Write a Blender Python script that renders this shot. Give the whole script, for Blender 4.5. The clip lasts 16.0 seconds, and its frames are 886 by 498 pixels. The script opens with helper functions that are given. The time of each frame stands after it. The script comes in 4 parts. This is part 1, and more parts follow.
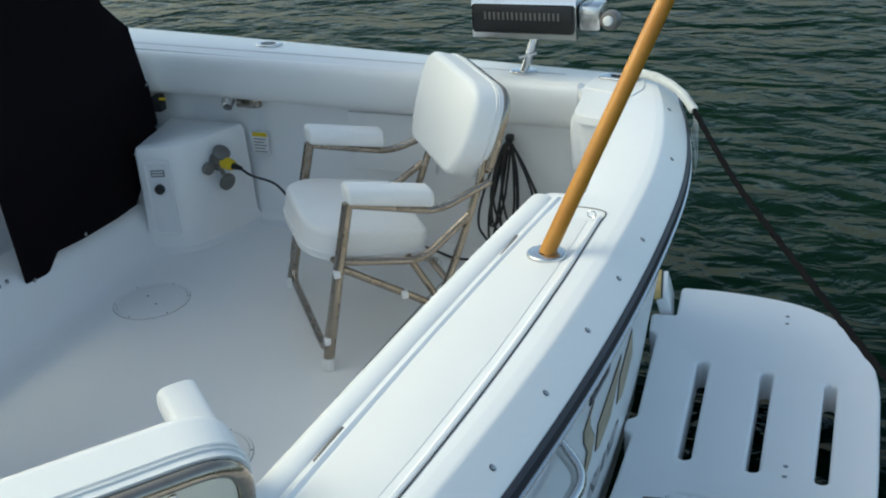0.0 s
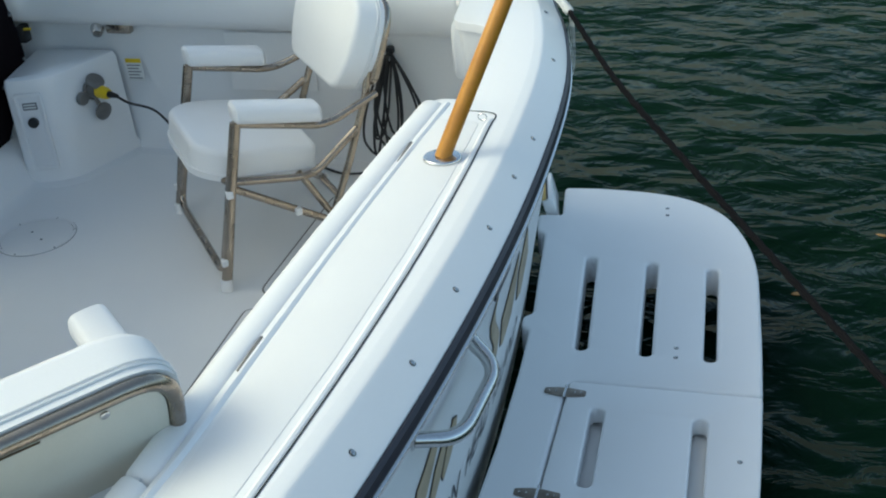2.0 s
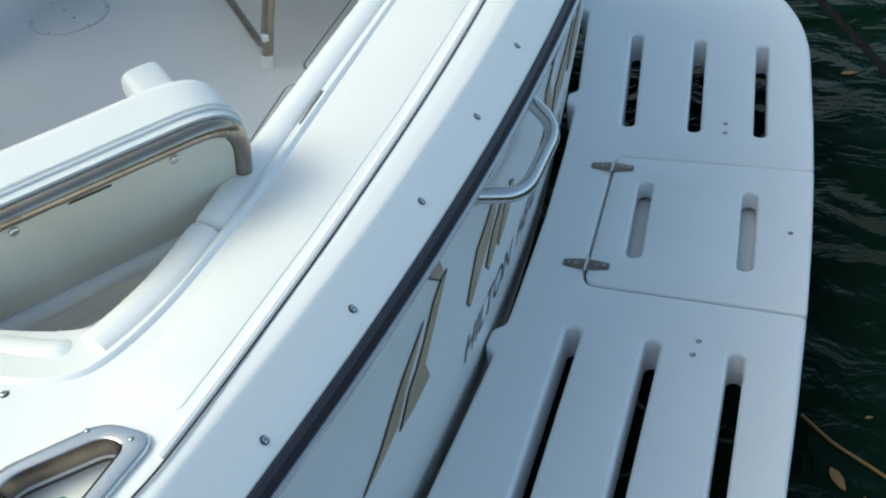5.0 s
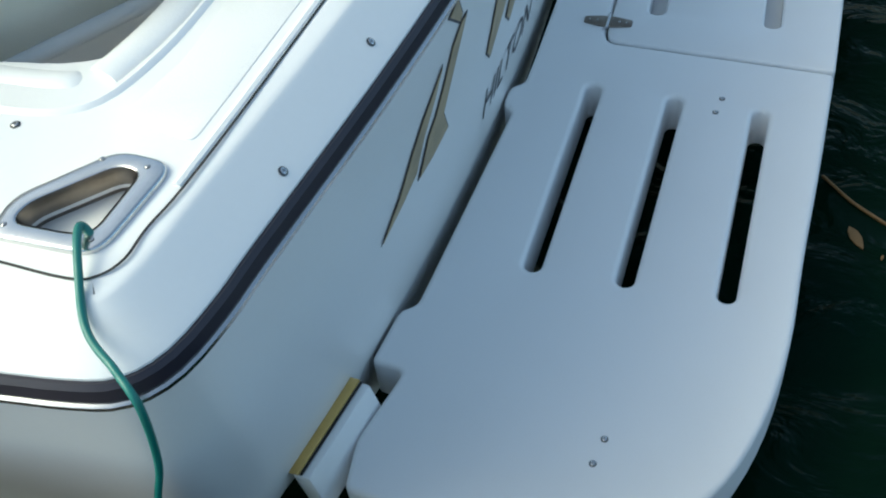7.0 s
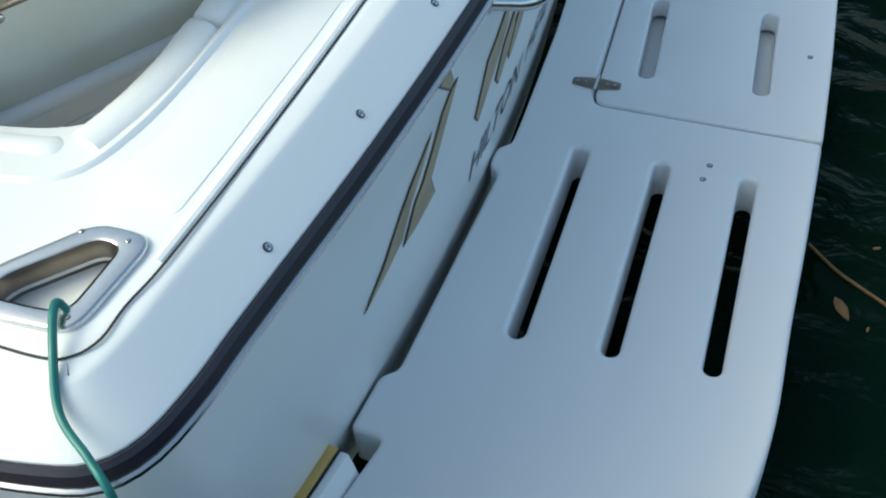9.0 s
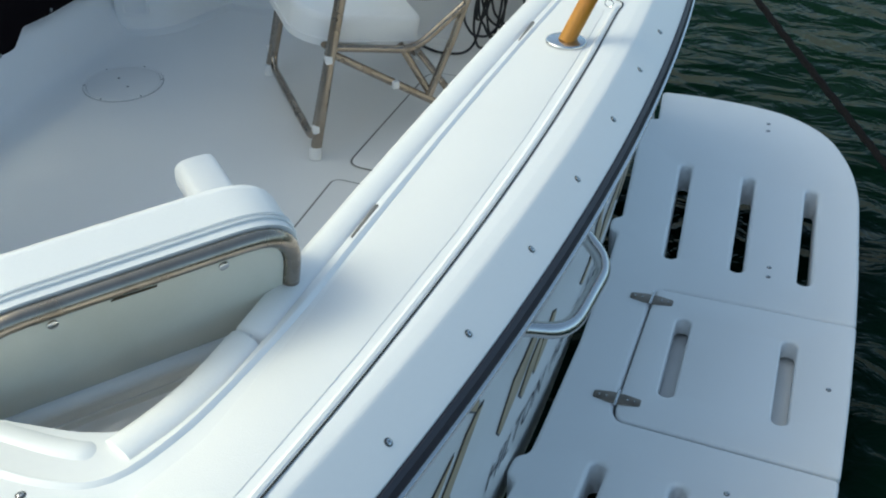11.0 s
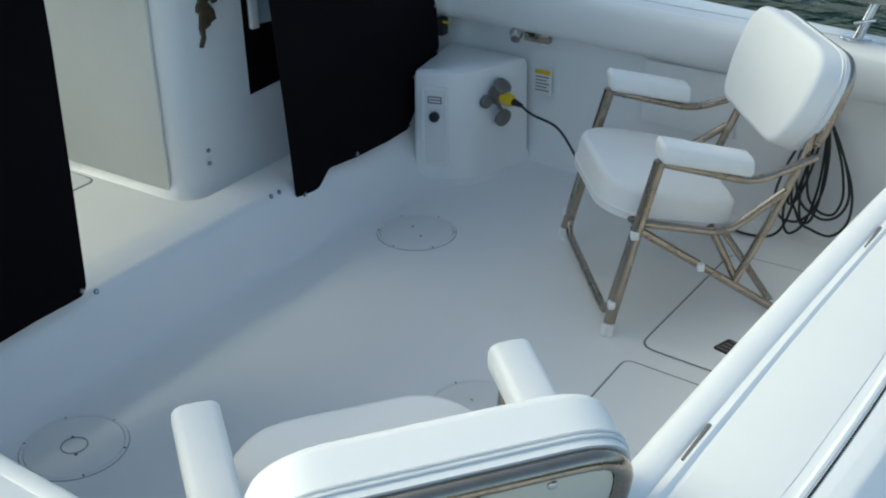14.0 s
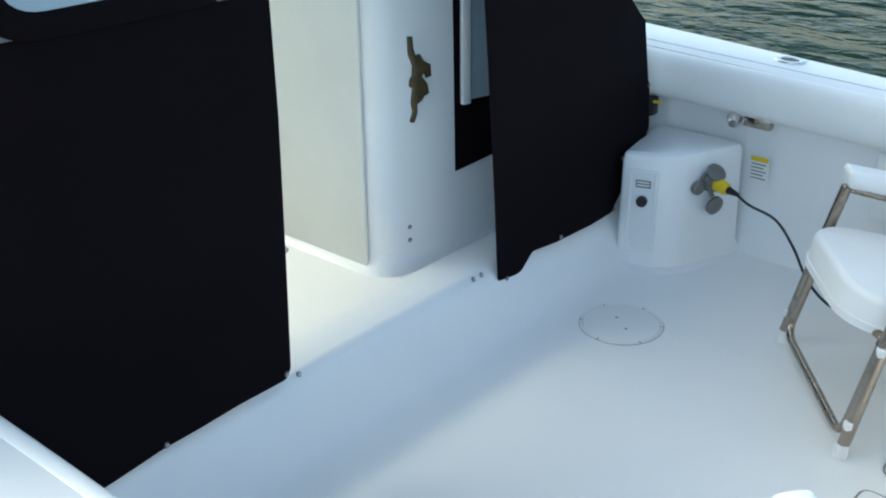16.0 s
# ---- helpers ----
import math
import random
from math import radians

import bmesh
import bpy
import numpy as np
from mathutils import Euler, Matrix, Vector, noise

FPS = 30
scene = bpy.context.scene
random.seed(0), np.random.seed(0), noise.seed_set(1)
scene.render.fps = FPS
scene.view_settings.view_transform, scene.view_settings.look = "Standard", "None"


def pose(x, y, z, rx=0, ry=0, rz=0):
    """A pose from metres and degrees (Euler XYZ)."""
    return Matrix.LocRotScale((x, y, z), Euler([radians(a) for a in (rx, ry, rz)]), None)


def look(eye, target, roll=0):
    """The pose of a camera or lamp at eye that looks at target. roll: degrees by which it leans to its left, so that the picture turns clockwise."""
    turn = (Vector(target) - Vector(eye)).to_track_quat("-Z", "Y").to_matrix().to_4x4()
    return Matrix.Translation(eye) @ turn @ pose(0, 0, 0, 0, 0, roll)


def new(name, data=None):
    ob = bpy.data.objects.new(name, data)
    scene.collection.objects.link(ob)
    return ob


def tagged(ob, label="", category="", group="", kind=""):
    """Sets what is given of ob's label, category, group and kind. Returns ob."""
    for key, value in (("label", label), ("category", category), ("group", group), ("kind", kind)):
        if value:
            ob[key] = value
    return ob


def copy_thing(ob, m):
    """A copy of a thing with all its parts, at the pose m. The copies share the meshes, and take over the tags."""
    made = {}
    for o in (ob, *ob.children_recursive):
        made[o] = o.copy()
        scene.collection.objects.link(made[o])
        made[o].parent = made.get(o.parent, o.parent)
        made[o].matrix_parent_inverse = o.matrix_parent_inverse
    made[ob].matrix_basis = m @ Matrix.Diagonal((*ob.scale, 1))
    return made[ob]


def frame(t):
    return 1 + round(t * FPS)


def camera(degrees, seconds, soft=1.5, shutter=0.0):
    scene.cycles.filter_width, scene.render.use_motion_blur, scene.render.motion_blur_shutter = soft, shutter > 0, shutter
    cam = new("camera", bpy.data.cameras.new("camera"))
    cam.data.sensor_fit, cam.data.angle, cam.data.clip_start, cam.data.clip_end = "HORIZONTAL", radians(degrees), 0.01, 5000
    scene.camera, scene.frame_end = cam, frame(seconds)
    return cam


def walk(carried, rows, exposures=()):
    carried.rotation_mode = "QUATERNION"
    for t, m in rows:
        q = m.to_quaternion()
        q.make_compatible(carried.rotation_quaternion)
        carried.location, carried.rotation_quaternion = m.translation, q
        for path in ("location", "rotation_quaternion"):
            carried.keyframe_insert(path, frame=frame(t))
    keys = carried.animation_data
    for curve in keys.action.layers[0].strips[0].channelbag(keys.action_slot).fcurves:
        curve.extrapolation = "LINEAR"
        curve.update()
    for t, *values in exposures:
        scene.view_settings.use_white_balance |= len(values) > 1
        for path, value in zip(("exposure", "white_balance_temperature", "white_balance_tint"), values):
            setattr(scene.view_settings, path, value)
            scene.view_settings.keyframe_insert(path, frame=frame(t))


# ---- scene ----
cam = camera(42.0, 16.0, soft=2.0)
PATH = [
    (0, (0.7997, -0.8371, 2.0188), (0.0373, 0.8506, 1.1395), -4.62),
    (0.5, (0.7838, -0.8531, 2.0354), (0.15, 0.8724, 1.1281), -4.05),
    (1, (0.7577, -0.8825, 2.0346), (0.2078, 0.8529, 1.0922), -3.74),
    (1.5, (0.7559, -0.9017, 2.0207), (0.2136, 0.8151, 1.0404), -4.71),
    (2, (0.7511, -0.9222, 2.0133), (0.2147, 0.7738, 0.9943), -5.41),
    (2.5, (0.7367, -0.9263, 1.9946), (0.2057, 0.7479, 0.9375), -5.49),
    (3, (0.7236, -0.9324, 1.9808), (0.1965, 0.7143, 0.8796), -5.64),
    (3.2, (0.724, -0.9376, 1.9689), (0.1957, 0.6984, 0.8522), -5.73),
    (5.3, (0.6419, -0.9861, 1.8845), (0.1072, 0.4831, 0.5586), -7.0),
    (5.5, (0.6346, -0.992, 1.8676), (0.1014, 0.4558, 0.5178), -7.21),
    (6, (0.6292, -0.9999, 1.8416), (0.099, 0.3826, 0.4238), -7.5),
    (6.5, (0.6344, -1.0065, 1.8223), (0.1102, 0.3064, 0.3377), -8.03),
    (7, (0.6383, -1.0092, 1.8089), (0.1303, 0.2307, 0.2574), -8.32),
    (7.5, (0.6321, -1.006, 1.8076), (0.1506, 0.1544, 0.1877), -8.5),
    (7.8, (0.6214, -0.9983, 1.801), (0.151, 0.149, 0.1686), -8.19),
    (8, (0.6142, -0.985, 1.8004), (0.1507, 0.1633, 0.1667), -7.79),
    (8.5, (0.596, -0.9543, 1.8001), (0.137, 0.2539, 0.2088), -6.25),
    (9, (0.6047, -0.9426, 1.8228), (0.1252, 0.355, 0.3099), -5.45),
    (9.5, (0.5899, -0.9263, 1.8466), (0.0981, 0.4765, 0.435), -3.99),
    (10, (0.5724, -0.9062, 1.873), (0.0661, 0.5839, 0.5593), -2.56),
    (10.2, (0.5812, -0.9111, 1.9151), (0.0588, 0.5988, 0.6306), -1.74),
    (12.3, (0.506, -0.8635, 1.9482), (-0.2121, 0.7668, 0.9338), -1.21),
    (12.5, (0.4908, -0.8528, 1.9408), (-0.2645, 0.7701, 0.9416), -1.0),
    (13, (0.4435, -0.8257, 1.9399), (-0.4026, 0.7657, 0.9632), -1.14),
    (13.5, (0.392, -0.7947, 1.9272), (-0.543, 0.7558, 0.9658), -0.99),
    (14, (0.3198, -0.7941, 1.9493), (-0.6864, 0.7136, 0.9917), -0.72),
    (14.5, (0.2707, -0.7667, 1.9495), (-0.8182, 0.6897, 1.0031), -0.65),
    (15, (0.1676, -0.7695, 1.9731), (-0.9682, 0.6548, 1.0328), 0.34),
    (15.5, (0.0607, -0.7718, 1.9946), (-1.1179, 0.6336, 1.079), 0.21),
    (16, (-0.0324, -0.7563, 1.9758), (-1.2458, 0.645, 1.1004), -0.62),
]
walk(cam, [(t, look(eye, target, roll)) for t, eye, target, roll in PATH], [(0, 1.27, 7200, -10), (1.5, 1.34, 7200, -10), (3.2, 1.38, 7200, -10), (5.5, 1.38, 7100, -11), (8.0, 1.48, 6950, -12), (10.2, 1.32, 7050, -11), (12.5, 1.24, 7100, -10), (13.5, 1.24, 7000, -10), (14.5, 1.26, 6950, -11), (15.0, 1.38, 6950, -11), (15.5, 1.55, 6950, -11), (16, 2.08, 7050, -11)])

# ---- world and light ----
world = bpy.data.worlds.new("sky")
scene.world = world
world.use_nodes = True
wn = world.node_tree.nodes
sky = wn.new("ShaderNodeTexSky")
sky.sky_type = "NISHITA"
sky.sun_disc = False
sky.sun_elevation, sky.sun_rotation = radians(42), radians(-105)
sky.air_density, sky.dust_density = 0.5, 2.5
wn["Background"].inputs[1].default_value = 0.15
world.node_tree.links.new(sky.outputs[0], wn["Background"].inputs[0])
sun = new("sun", bpy.data.lights.new("sun", "SUN"))
sun.data.energy, sun.data.angle, sun.data.color = 0.40, radians(26), (0.97, 0.98, 1.0)
sun.matrix_world = look((-7.4, -2.0, 6.9), (0, 0, 0))


# ---- materials ----
def material(name, color, rough=0.5, metal=0.0, grain=0.0, scale=40.0, bump=0.0, blot=0.0, blot_scale=3.0, stain=None, coat=0.0, spec=0.5):
    m = bpy.data.materials.new(name)
    m.use_nodes = True
    n, l = m.node_tree.nodes, m.node_tree.links
    b = n["Principled BSDF"]
    b.inputs["Roughness"].default_value, b.inputs["Metallic"].default_value = rough, metal
    b.inputs["Coat Weight"].default_value = coat
    b.inputs["Specular IOR Level"].default_value = spec
    b.inputs["Base Color"].default_value = (*color, 1)
    co = n.new("ShaderNodeTexCoord")
    geo = n.new("ShaderNodeNewGeometry")
    fine, big = n.new("ShaderNodeTexNoise"), n.new("ShaderNodeTexNoise")
    for t, s, d in ((fine, scale, 4.0), (big, blot_scale, 5.0)):
        t.inputs["Scale"].default_value, t.inputs["Detail"].default_value = s, d
        l.new(geo.outputs["Position"], t.inputs["Vector"])
    if grain or blot:
        r1 = n.new("ShaderNodeMapRange")
        r1.inputs["To Min"].default_value, r1.inputs["To Max"].default_value = 1 - grain, 1 + grain
        l.new(fine.outputs[0], r1.inputs[0])
        mix = n.new("ShaderNodeMix")
        mix.data_type, mix.blend_type = "RGBA", "MIX"
        mix.inputs["A"].default_value = (*color, 1)
        mix.inputs["B"].default_value = (*(stain or [c * 0.75 for c in color]), 1)
        r2 = n.new("ShaderNodeMapRange")
        r2.inputs["From Min"].default_value, r2.inputs["From Max"].default_value = 0.45, 0.75
        r2.inputs["To Max"].default_value = blot
        l.new(big.outputs[0], r2.inputs[0])
        l.new(r2.outputs[0], mix.inputs["Factor"])
        mul = n.new("ShaderNodeVectorMath")
        mul.operation = "SCALE"
        l.new(mix.outputs["Result"], mul.inputs[0])
        l.new(r1.outputs[0], mul.inputs["Scale"])
        l.new(mul.outputs[0], b.inputs["Base Color"])
        r3 = n.new("ShaderNodeMapRange")
        r3.inputs["To Min"].default_value, r3.inputs["To Max"].default_value = max(0.03, rough - 0.1), min(1.0, rough + 0.1)
        l.new(big.outputs[0], r3.inputs[0])
        l.new(r3.outputs[0], b.inputs["Roughness"])
    if bump:
        bp = n.new("ShaderNodeBump")
        bp.inputs["Strength"].default_value, bp.inputs["Distance"].default_value = bump, 0.002
        l.new(fine.outputs[0], bp.inputs["Height"])
        l.new(bp.outputs[0], b.inputs["Normal"])
    return m


GEL = material("white_gelcoat", (0.83, 0.83, 0.82), 0.32, grain=0.015, scale=90, blot=0.25, blot_scale=2.2, stain=(0.77, 0.77, 0.75), coat=0.15)
NONSKID = material("nonskid_gelcoat", (0.79, 0.79, 0.78), 0.55, grain=0.03, scale=420, bump=0.35, blot=0.3, blot_scale=2.5, stain=(0.72, 0.72, 0.71))
FLOORM = material("cockpit_nonskid", (0.84, 0.84, 0.83), 0.5, grain=0.03, scale=380, bump=0.25, blot=0.4, blot_scale=1.6, stain=(0.76, 0.77, 0.78))
CREAM = material("cream_gelcoat", (0.74, 0.73, 0.66), 0.4, grain=0.02, scale=60, blot=0.3, blot_scale=2.0)
VINYL = material("white_vinyl", (0.82, 0.82, 0.81), 0.42, grain=0.02, scale=260, bump=0.2, blot=0.2, blot_scale=6, stain=(0.74, 0.73, 0.70))
VINYLBACK = material("ivory_vinyl", (0.66, 0.65, 0.57), 0.55, grain=0.03, scale=200, bump=0.15, blot=0.5, blot_scale=5, stain=(0.55, 0.53, 0.43))
POLY = material("white_polymer_board", (0.80, 0.80, 0.80), 0.5, grain=0.02, scale=300, bump=0.15, blot=0.25, blot_scale=3, stain=(0.73, 0.73, 0.72))
RUBBER = material("navy_rubber", (0.018, 0.017, 0.028), 0.45, grain=0.2, scale=60, bump=0.1, blot=0.4, blot_scale=9, stain=(0.04, 0.035, 0.045))
BLACK = material("black_plastic", (0.012, 0.012, 0.013), 0.4, grain=0.2, scale=80, blot=0.2)
STEEL = material("stainless_steel", (0.62, 0.62, 0.62), 0.22, 1.0, grain=0.08, scale=120, blot=0.3, blot_scale=8)
# Dark colour stands for the dim inside mirrored in the hawse throat; hinges share it.
DARKSTEEL = material("darkened_steel", (0.26, 0.23, 0.20), 0.34, 1.0, grain=0.2, scale=60, blot=0.7, blot_scale=30, stain=(0.12, 0.10, 0.085))
HEAD = material("dulled_screw_steel", (0.14, 0.14, 0.14), 0.3, 1.0, grain=0.1, scale=120, blot=0.3, blot_scale=30)
ALU = material("weathered_aluminium", (0.40, 0.34, 0.28), 0.26, 1.0, grain=0.12, scale=150, blot=0.6, blot_scale=14, stain=(0.22, 0.17, 0.12))
WOOD = material("varnished_wood", (0.46, 0.20, 0.022), 0.42, grain=0.12, scale=70, bump=0.1, blot=0.6, blot_scale=12, stain=(0.36, 0.13, 0.012), coat=0.1)
# Curtain cloth; also colours the sheet that stands for shade in the locker.
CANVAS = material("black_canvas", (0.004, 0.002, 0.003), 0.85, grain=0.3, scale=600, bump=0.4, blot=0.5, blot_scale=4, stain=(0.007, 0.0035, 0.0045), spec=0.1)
GREEN = material("green_hose", (0.015, 0.16, 0.14), 0.4, grain=0.1, scale=100, blot=0.3, blot_scale=20)
ROPE = material("dark_rope", (0.005, 0.005, 0.006), 0.9, grain=0.4, scale=300, bump=0.8, spec=0.1)
CHAFE = material("white_canvas_sleeve", (0.72, 0.72, 0.68), 0.8, grain=0.08, scale=200, bump=0.5, blot=0.5, blot_scale=25, stain=(0.5, 0.49, 0.43))
YELLOW = material("yellow_plastic", (0.75, 0.52, 0.02), 0.4, grain=0.05, scale=80, blot=0.3, blot_scale=30, stain=(0.5, 0.33, 0.02))
GREYP = material("grey_plastic", (0.16, 0.15, 0.135), 0.35, grain=0.1, scale=60, blot=0.5, blot_scale=25, stain=(0.12, 0.11, 0.10))
BRONZE = material("bronze_paint", (0.46, 0.35, 0.19), 0.4, 0.3, grain=0.15, scale=90, blot=0.6, blot_scale=14, stain=(0.24, 0.20, 0.14))
DARKB = material("dark_bronze", (0.07, 0.05, 0.025), 0.45, 0.3, grain=0.3, scale=60, blot=0.6, blot_scale=30, stain=(0.16, 0.11, 0.04))
PIERW = material("weathered_timber", (0.16, 0.13, 0.10), 0.8, grain=0.25, scale=40, bump=0.4, blot=0.6, blot_scale=5)
TEAK = material("yellowed_resin_edge", (0.62, 0.42, 0.13), 0.5, grain=0.1, scale=100, blot=0.5, blot_scale=20, stain=(0.45, 0.28, 0.08))
LINE = material("grey_seam", (0.22, 0.22, 0.21), 0.7, grain=0.2, scale=90)
BLACKLINE = material("black_sealant", (0.015, 0.015, 0.016), 0.6, grain=0.2, scale=90)
LETTER = material("black_lettering", (0.03, 0.03, 0.035), 0.4, grain=0.1, scale=60)
LEAF = material("dead_leaf", (0.22, 0.12, 0.04), 0.7, grain=0.3, scale=60)
PAPER = material("white_label", (0.75, 0.75, 0.72), 0.5, grain=0.03, scale=90)
INK = material("grey_print", (0.20, 0.20, 0.20), 0.6)
CLEAR = material("clear_vinyl", (0.35, 0.42, 0.47), 0.12, grain=0.1, scale=6, blot=0.5, blot_scale=4, stain=(0.55, 0.62, 0.66))

# Dark green harbour water: fine ripples over broad swells, a little murk in patches.
WATER = bpy.data.materials.new("harbour_water")
WATER.use_nodes = True
_n, _l = WATER.node_tree.nodes, WATER.node_tree.links
_b = _n["Principled BSDF"]
_b.inputs["Roughness"].default_value = 0.05
_b.inputs["IOR"].default_value = 1.33
_b.inputs["Specular IOR Level"].default_value = 0.045
_b.inputs["Specular Tint"].default_value = (0.52, 0.98, 1.0, 1)
_g = _n.new("ShaderNodeNewGeometry")
_map = _n.new("ShaderNodeMapping")
_map.inputs["Scale"].default_value = (1.0, 1.6, 1.0)
_map.inputs["Rotation"].default_value = (0, 0, 0.5)
_l.new(_g.outputs["Position"], _map.inputs["Vector"])
_w1, _w2, _w3 = (_n.new("ShaderNodeTexNoise") for _ in range(3))
for _t, _s, _d in ((_w1, 4.2, 4.0), (_w2, 1.25, 2.0), (_w3, 0.7, 4.0)):
    _t.inputs["Scale"].default_value, _t.inputs["Detail"].default_value = _s, _d
    _t.inputs["Distortion"].default_value = 0.6
    _l.new(_map.outputs[0], _t.inputs["Vector"])
_add = _n.new("ShaderNodeMath")
_add.operation = "MULTIPLY_ADD"
_add.inputs[1].default_value = 3.2
_l.new(_w2.outputs[0], _add.inputs[0])
_l.new(_w1.outputs[0], _add.inputs[2])
_bump = _n.new("ShaderNodeBump")
_bump.inputs["Strength"].default_value, _bump.inputs["Distance"].default_value = 1.0, 0.05
_l.new(_add.outputs[0], _bump.inputs["Height"])
_l.new(_bump.outputs[0], _b.inputs["Normal"])
_mx = _n.new("ShaderNodeMix")
_mx.data_type = "RGBA"
_mx.inputs["A"].default_value = (0.0012, 0.0095, 0.0075, 1)
_mx.inputs["B"].default_value = (0.005, 0.017, 0.006, 1)
_l.new(_w3.outputs[0], _mx.inputs["Factor"])
_l.new(_mx.outputs["Result"], _b.inputs["Base Color"])


# ---- mesh helpers ----
def thing(name, at=(0, 0, 0), label="", category="", group="", kind=""):
    ob = tagged(new(name), label, category, group, kind)
    ob.location = at
    ob.empty_display_size = 0.1
    return ob


def part(name, bm, mat, parent=None, label="", smooth=True, at=None):
    """One mesh object under its thing. The bmesh is in the world's metres unless at is given, then in the thing's own."""
    me = bpy.data.meshes.new(name)
    bmesh.ops.recalc_face_normals(bm, faces=bm.faces)
    if parent is not None and at is None:
        o, p = Vector(), parent
        while p is not None:
            o, p = o + p.location, p.parent
        bm.transform(Matrix.Translation(-o))
    if smooth:
        for f in bm.faces:
            f.smooth = True
    bm.to_mesh(me)
    bm.free()
    if smooth:
        me.set_sharp_from_angle(angle=radians(38))
    me.materials.append(mat)
    ob = new(name, me)
    ob.parent = parent
    if label:
        ob["label"] = label
    return ob


def loft(rings, closed=True, cap=True, loop=False):
    """Skins rows of points. closed: each row is a ring; loop: the last row joins the first."""
    bm = bmesh.new()
    rows = [[bm.verts.new(p) for p in r] for r in rings]
    k = len(rows[0])
    pairs = list(zip(rows, rows[1:])) + ([(rows[-1], rows[0])] if loop else [])
    for a, b in pairs:
        for i in range(k if closed else k - 1):
            j = (i + 1) % k
            bm.faces.new((a[i], a[j], b[j], b[i]))
    if cap and closed and not loop:
        bm.faces.new(rows[0])
        bm.faces.new(rows[-1][::-1])
    return bm


def spline(pts, n=8):
    """Catmull-Rom through the points."""
    p = [Vector(q) for q in pts]
    p = [2 * p[0] - p[1]] + p + [2 * p[-1] - p[-2]]
    out = []
    for i in range(1, len(p) - 2):
        a, b, c, d = p[i - 1 : i + 3]
        for s in range(n):
            t = s / n
            out.append(0.5 * (2 * b + (c - a) * t + (2 * a - 5 * b + 4 * c - d) * t * t + (3 * b - a - 3 * c + d) * t**3))
    return out + [p[-2]]


def tube(pts, r, seg=10, flat=1.0, ends=None):
    """A round bar along points; r may be one radius or one per point."""
    pts = [Vector(p) for p in pts]
    rings, u = [], None
    for i, p in enumerate(pts):
        d = (pts[min(i + 1, len(pts) - 1)] - pts[max(i - 1, 0)]).normalized()
        if u is None:
            u = d.orthogonal().normalized()
        u = (u - d * u.dot(d)).normalized()
        v = d.cross(u)
        rr = r[i] if isinstance(r, (list, tuple)) else r
        rings.append([p + (u * math.cos(a) * flat + v * math.sin(a)) * rr for a in (2 * math.pi * k / seg for k in range(seg))])
    return loft(rings)


def fillet(pts, r, n=5):
    """A polyline with its inner corners rounded by about r."""
    p = [Vector(q) for q in pts]
    out = [p[0]]
    for a, b, c in zip(p, p[1:], p[2:]):
        d1, d2 = min(r, (a - b).length * 0.48), min(r, (c - b).length * 0.48)
        s, e = b + (a - b).normalized() * d1, b + (c - b).normalized() * d2
        for k in range(n + 1):
            t = k / n
            out.append(s * (1 - t) ** 2 + b * 2 * t * (1 - t) + e * t * t)
    return out + [p[-1]]


def ring2(pts, r, n=5):
    """A closed outline with rounded corners; r is one radius or one per corner."""
    p = [Vector((*q[:2], 0)) for q in pts]
    out, k = [], len(p)
    for i in range(k):
        a, b, c = p[i - 1], p[i], p[(i + 1) % k]
        rr = r[i] if isinstance(r, (list, tuple)) else r
        if rr <= 0:
            out.append(b)
            continue
        d1, d2 = min(rr, (a - b).length * 0.48), min(rr, (c - b).length * 0.48)
        s, e = b + (a - b).normalized() * d1, b + (c - b).normalized() * d2
        for j in range(n + 1):
            t = j / n
            out.append(s * (1 - t) ** 2 + b * 2 * t * (1 - t) + e * t * t)
    return out


def shifted(loop, d):
    """A closed outline moved outwards by d (to its right when it runs anticlockwise)."""
    k, out = len(loop), []
    area = sum(loop[i].x * loop[(i + 1) % k].y - loop[(i + 1) % k].x * loop[i].y for i in range(k))
    s = 1 if area > 0 else -1
    for i in range(k):
        a, b, c = loop[i - 1], loop[i], loop[(i + 1) % k]
        e1, e2 = b - a, c - b
        n1 = Vector((e1.y, -e1.x, 0)).normalized() if e1.length > 1e-9 else Vector()
        n2 = Vector((e2.y, -e2.x, 0)).normalized() if e2.length > 1e-9 else Vector()
        m = n1 + n2
        m = m / max(m.length_squared / 2, 0.3) if m.length > 1e-6 else n1
        out.append(b + m * d * s)
    return out


def plate(outer, holes=(), top=0.0, thick=0.03, r=0.005, steps=3, lift=None, bottom=True):
    """A slab with rounded upper edges and real holes through it. lift(x, y) adds to the height."""
    bm = bmesh.new()
    lift = lift or (lambda x, y: 0.0)
    rims, lows = [], []
    for loop, sign in [(outer, 1)] + [(h, -1) for h in holes]:
        rows = []
        for k in range(steps + 1):
            a = math.pi / 2 * k / steps
            rows.append((shifted(loop, sign * (-r + r * math.sin(a))), top - r + r * math.cos(a)))
        rows.append((loop, top - thick))
        vs = [[bm.verts.new((p.x, p.y, z + lift(p.x, p.y))) for p in pts] for pts, z in rows]
        n = len(loop)
        for u, w in zip(vs, vs[1:]):
            for i in range(n):
                j = (i + 1) % n
                bm.faces.new((u[i], u[j], w[j], w[i]))
        rims.append(vs[0])
        lows.append(vs[-1])
    for loops in (rims, lows) if bottom else (rims,):
        edges = []
        for vs in loops:
            for i in range(len(vs)):
                e = bm.edges.get((vs[i], vs[(i + 1) % len(vs)]))
                edges.append(e)
        bmesh.ops.triangle_fill(bm, edges=edges, use_beauty=True, use_dissolve=False)
    return bm


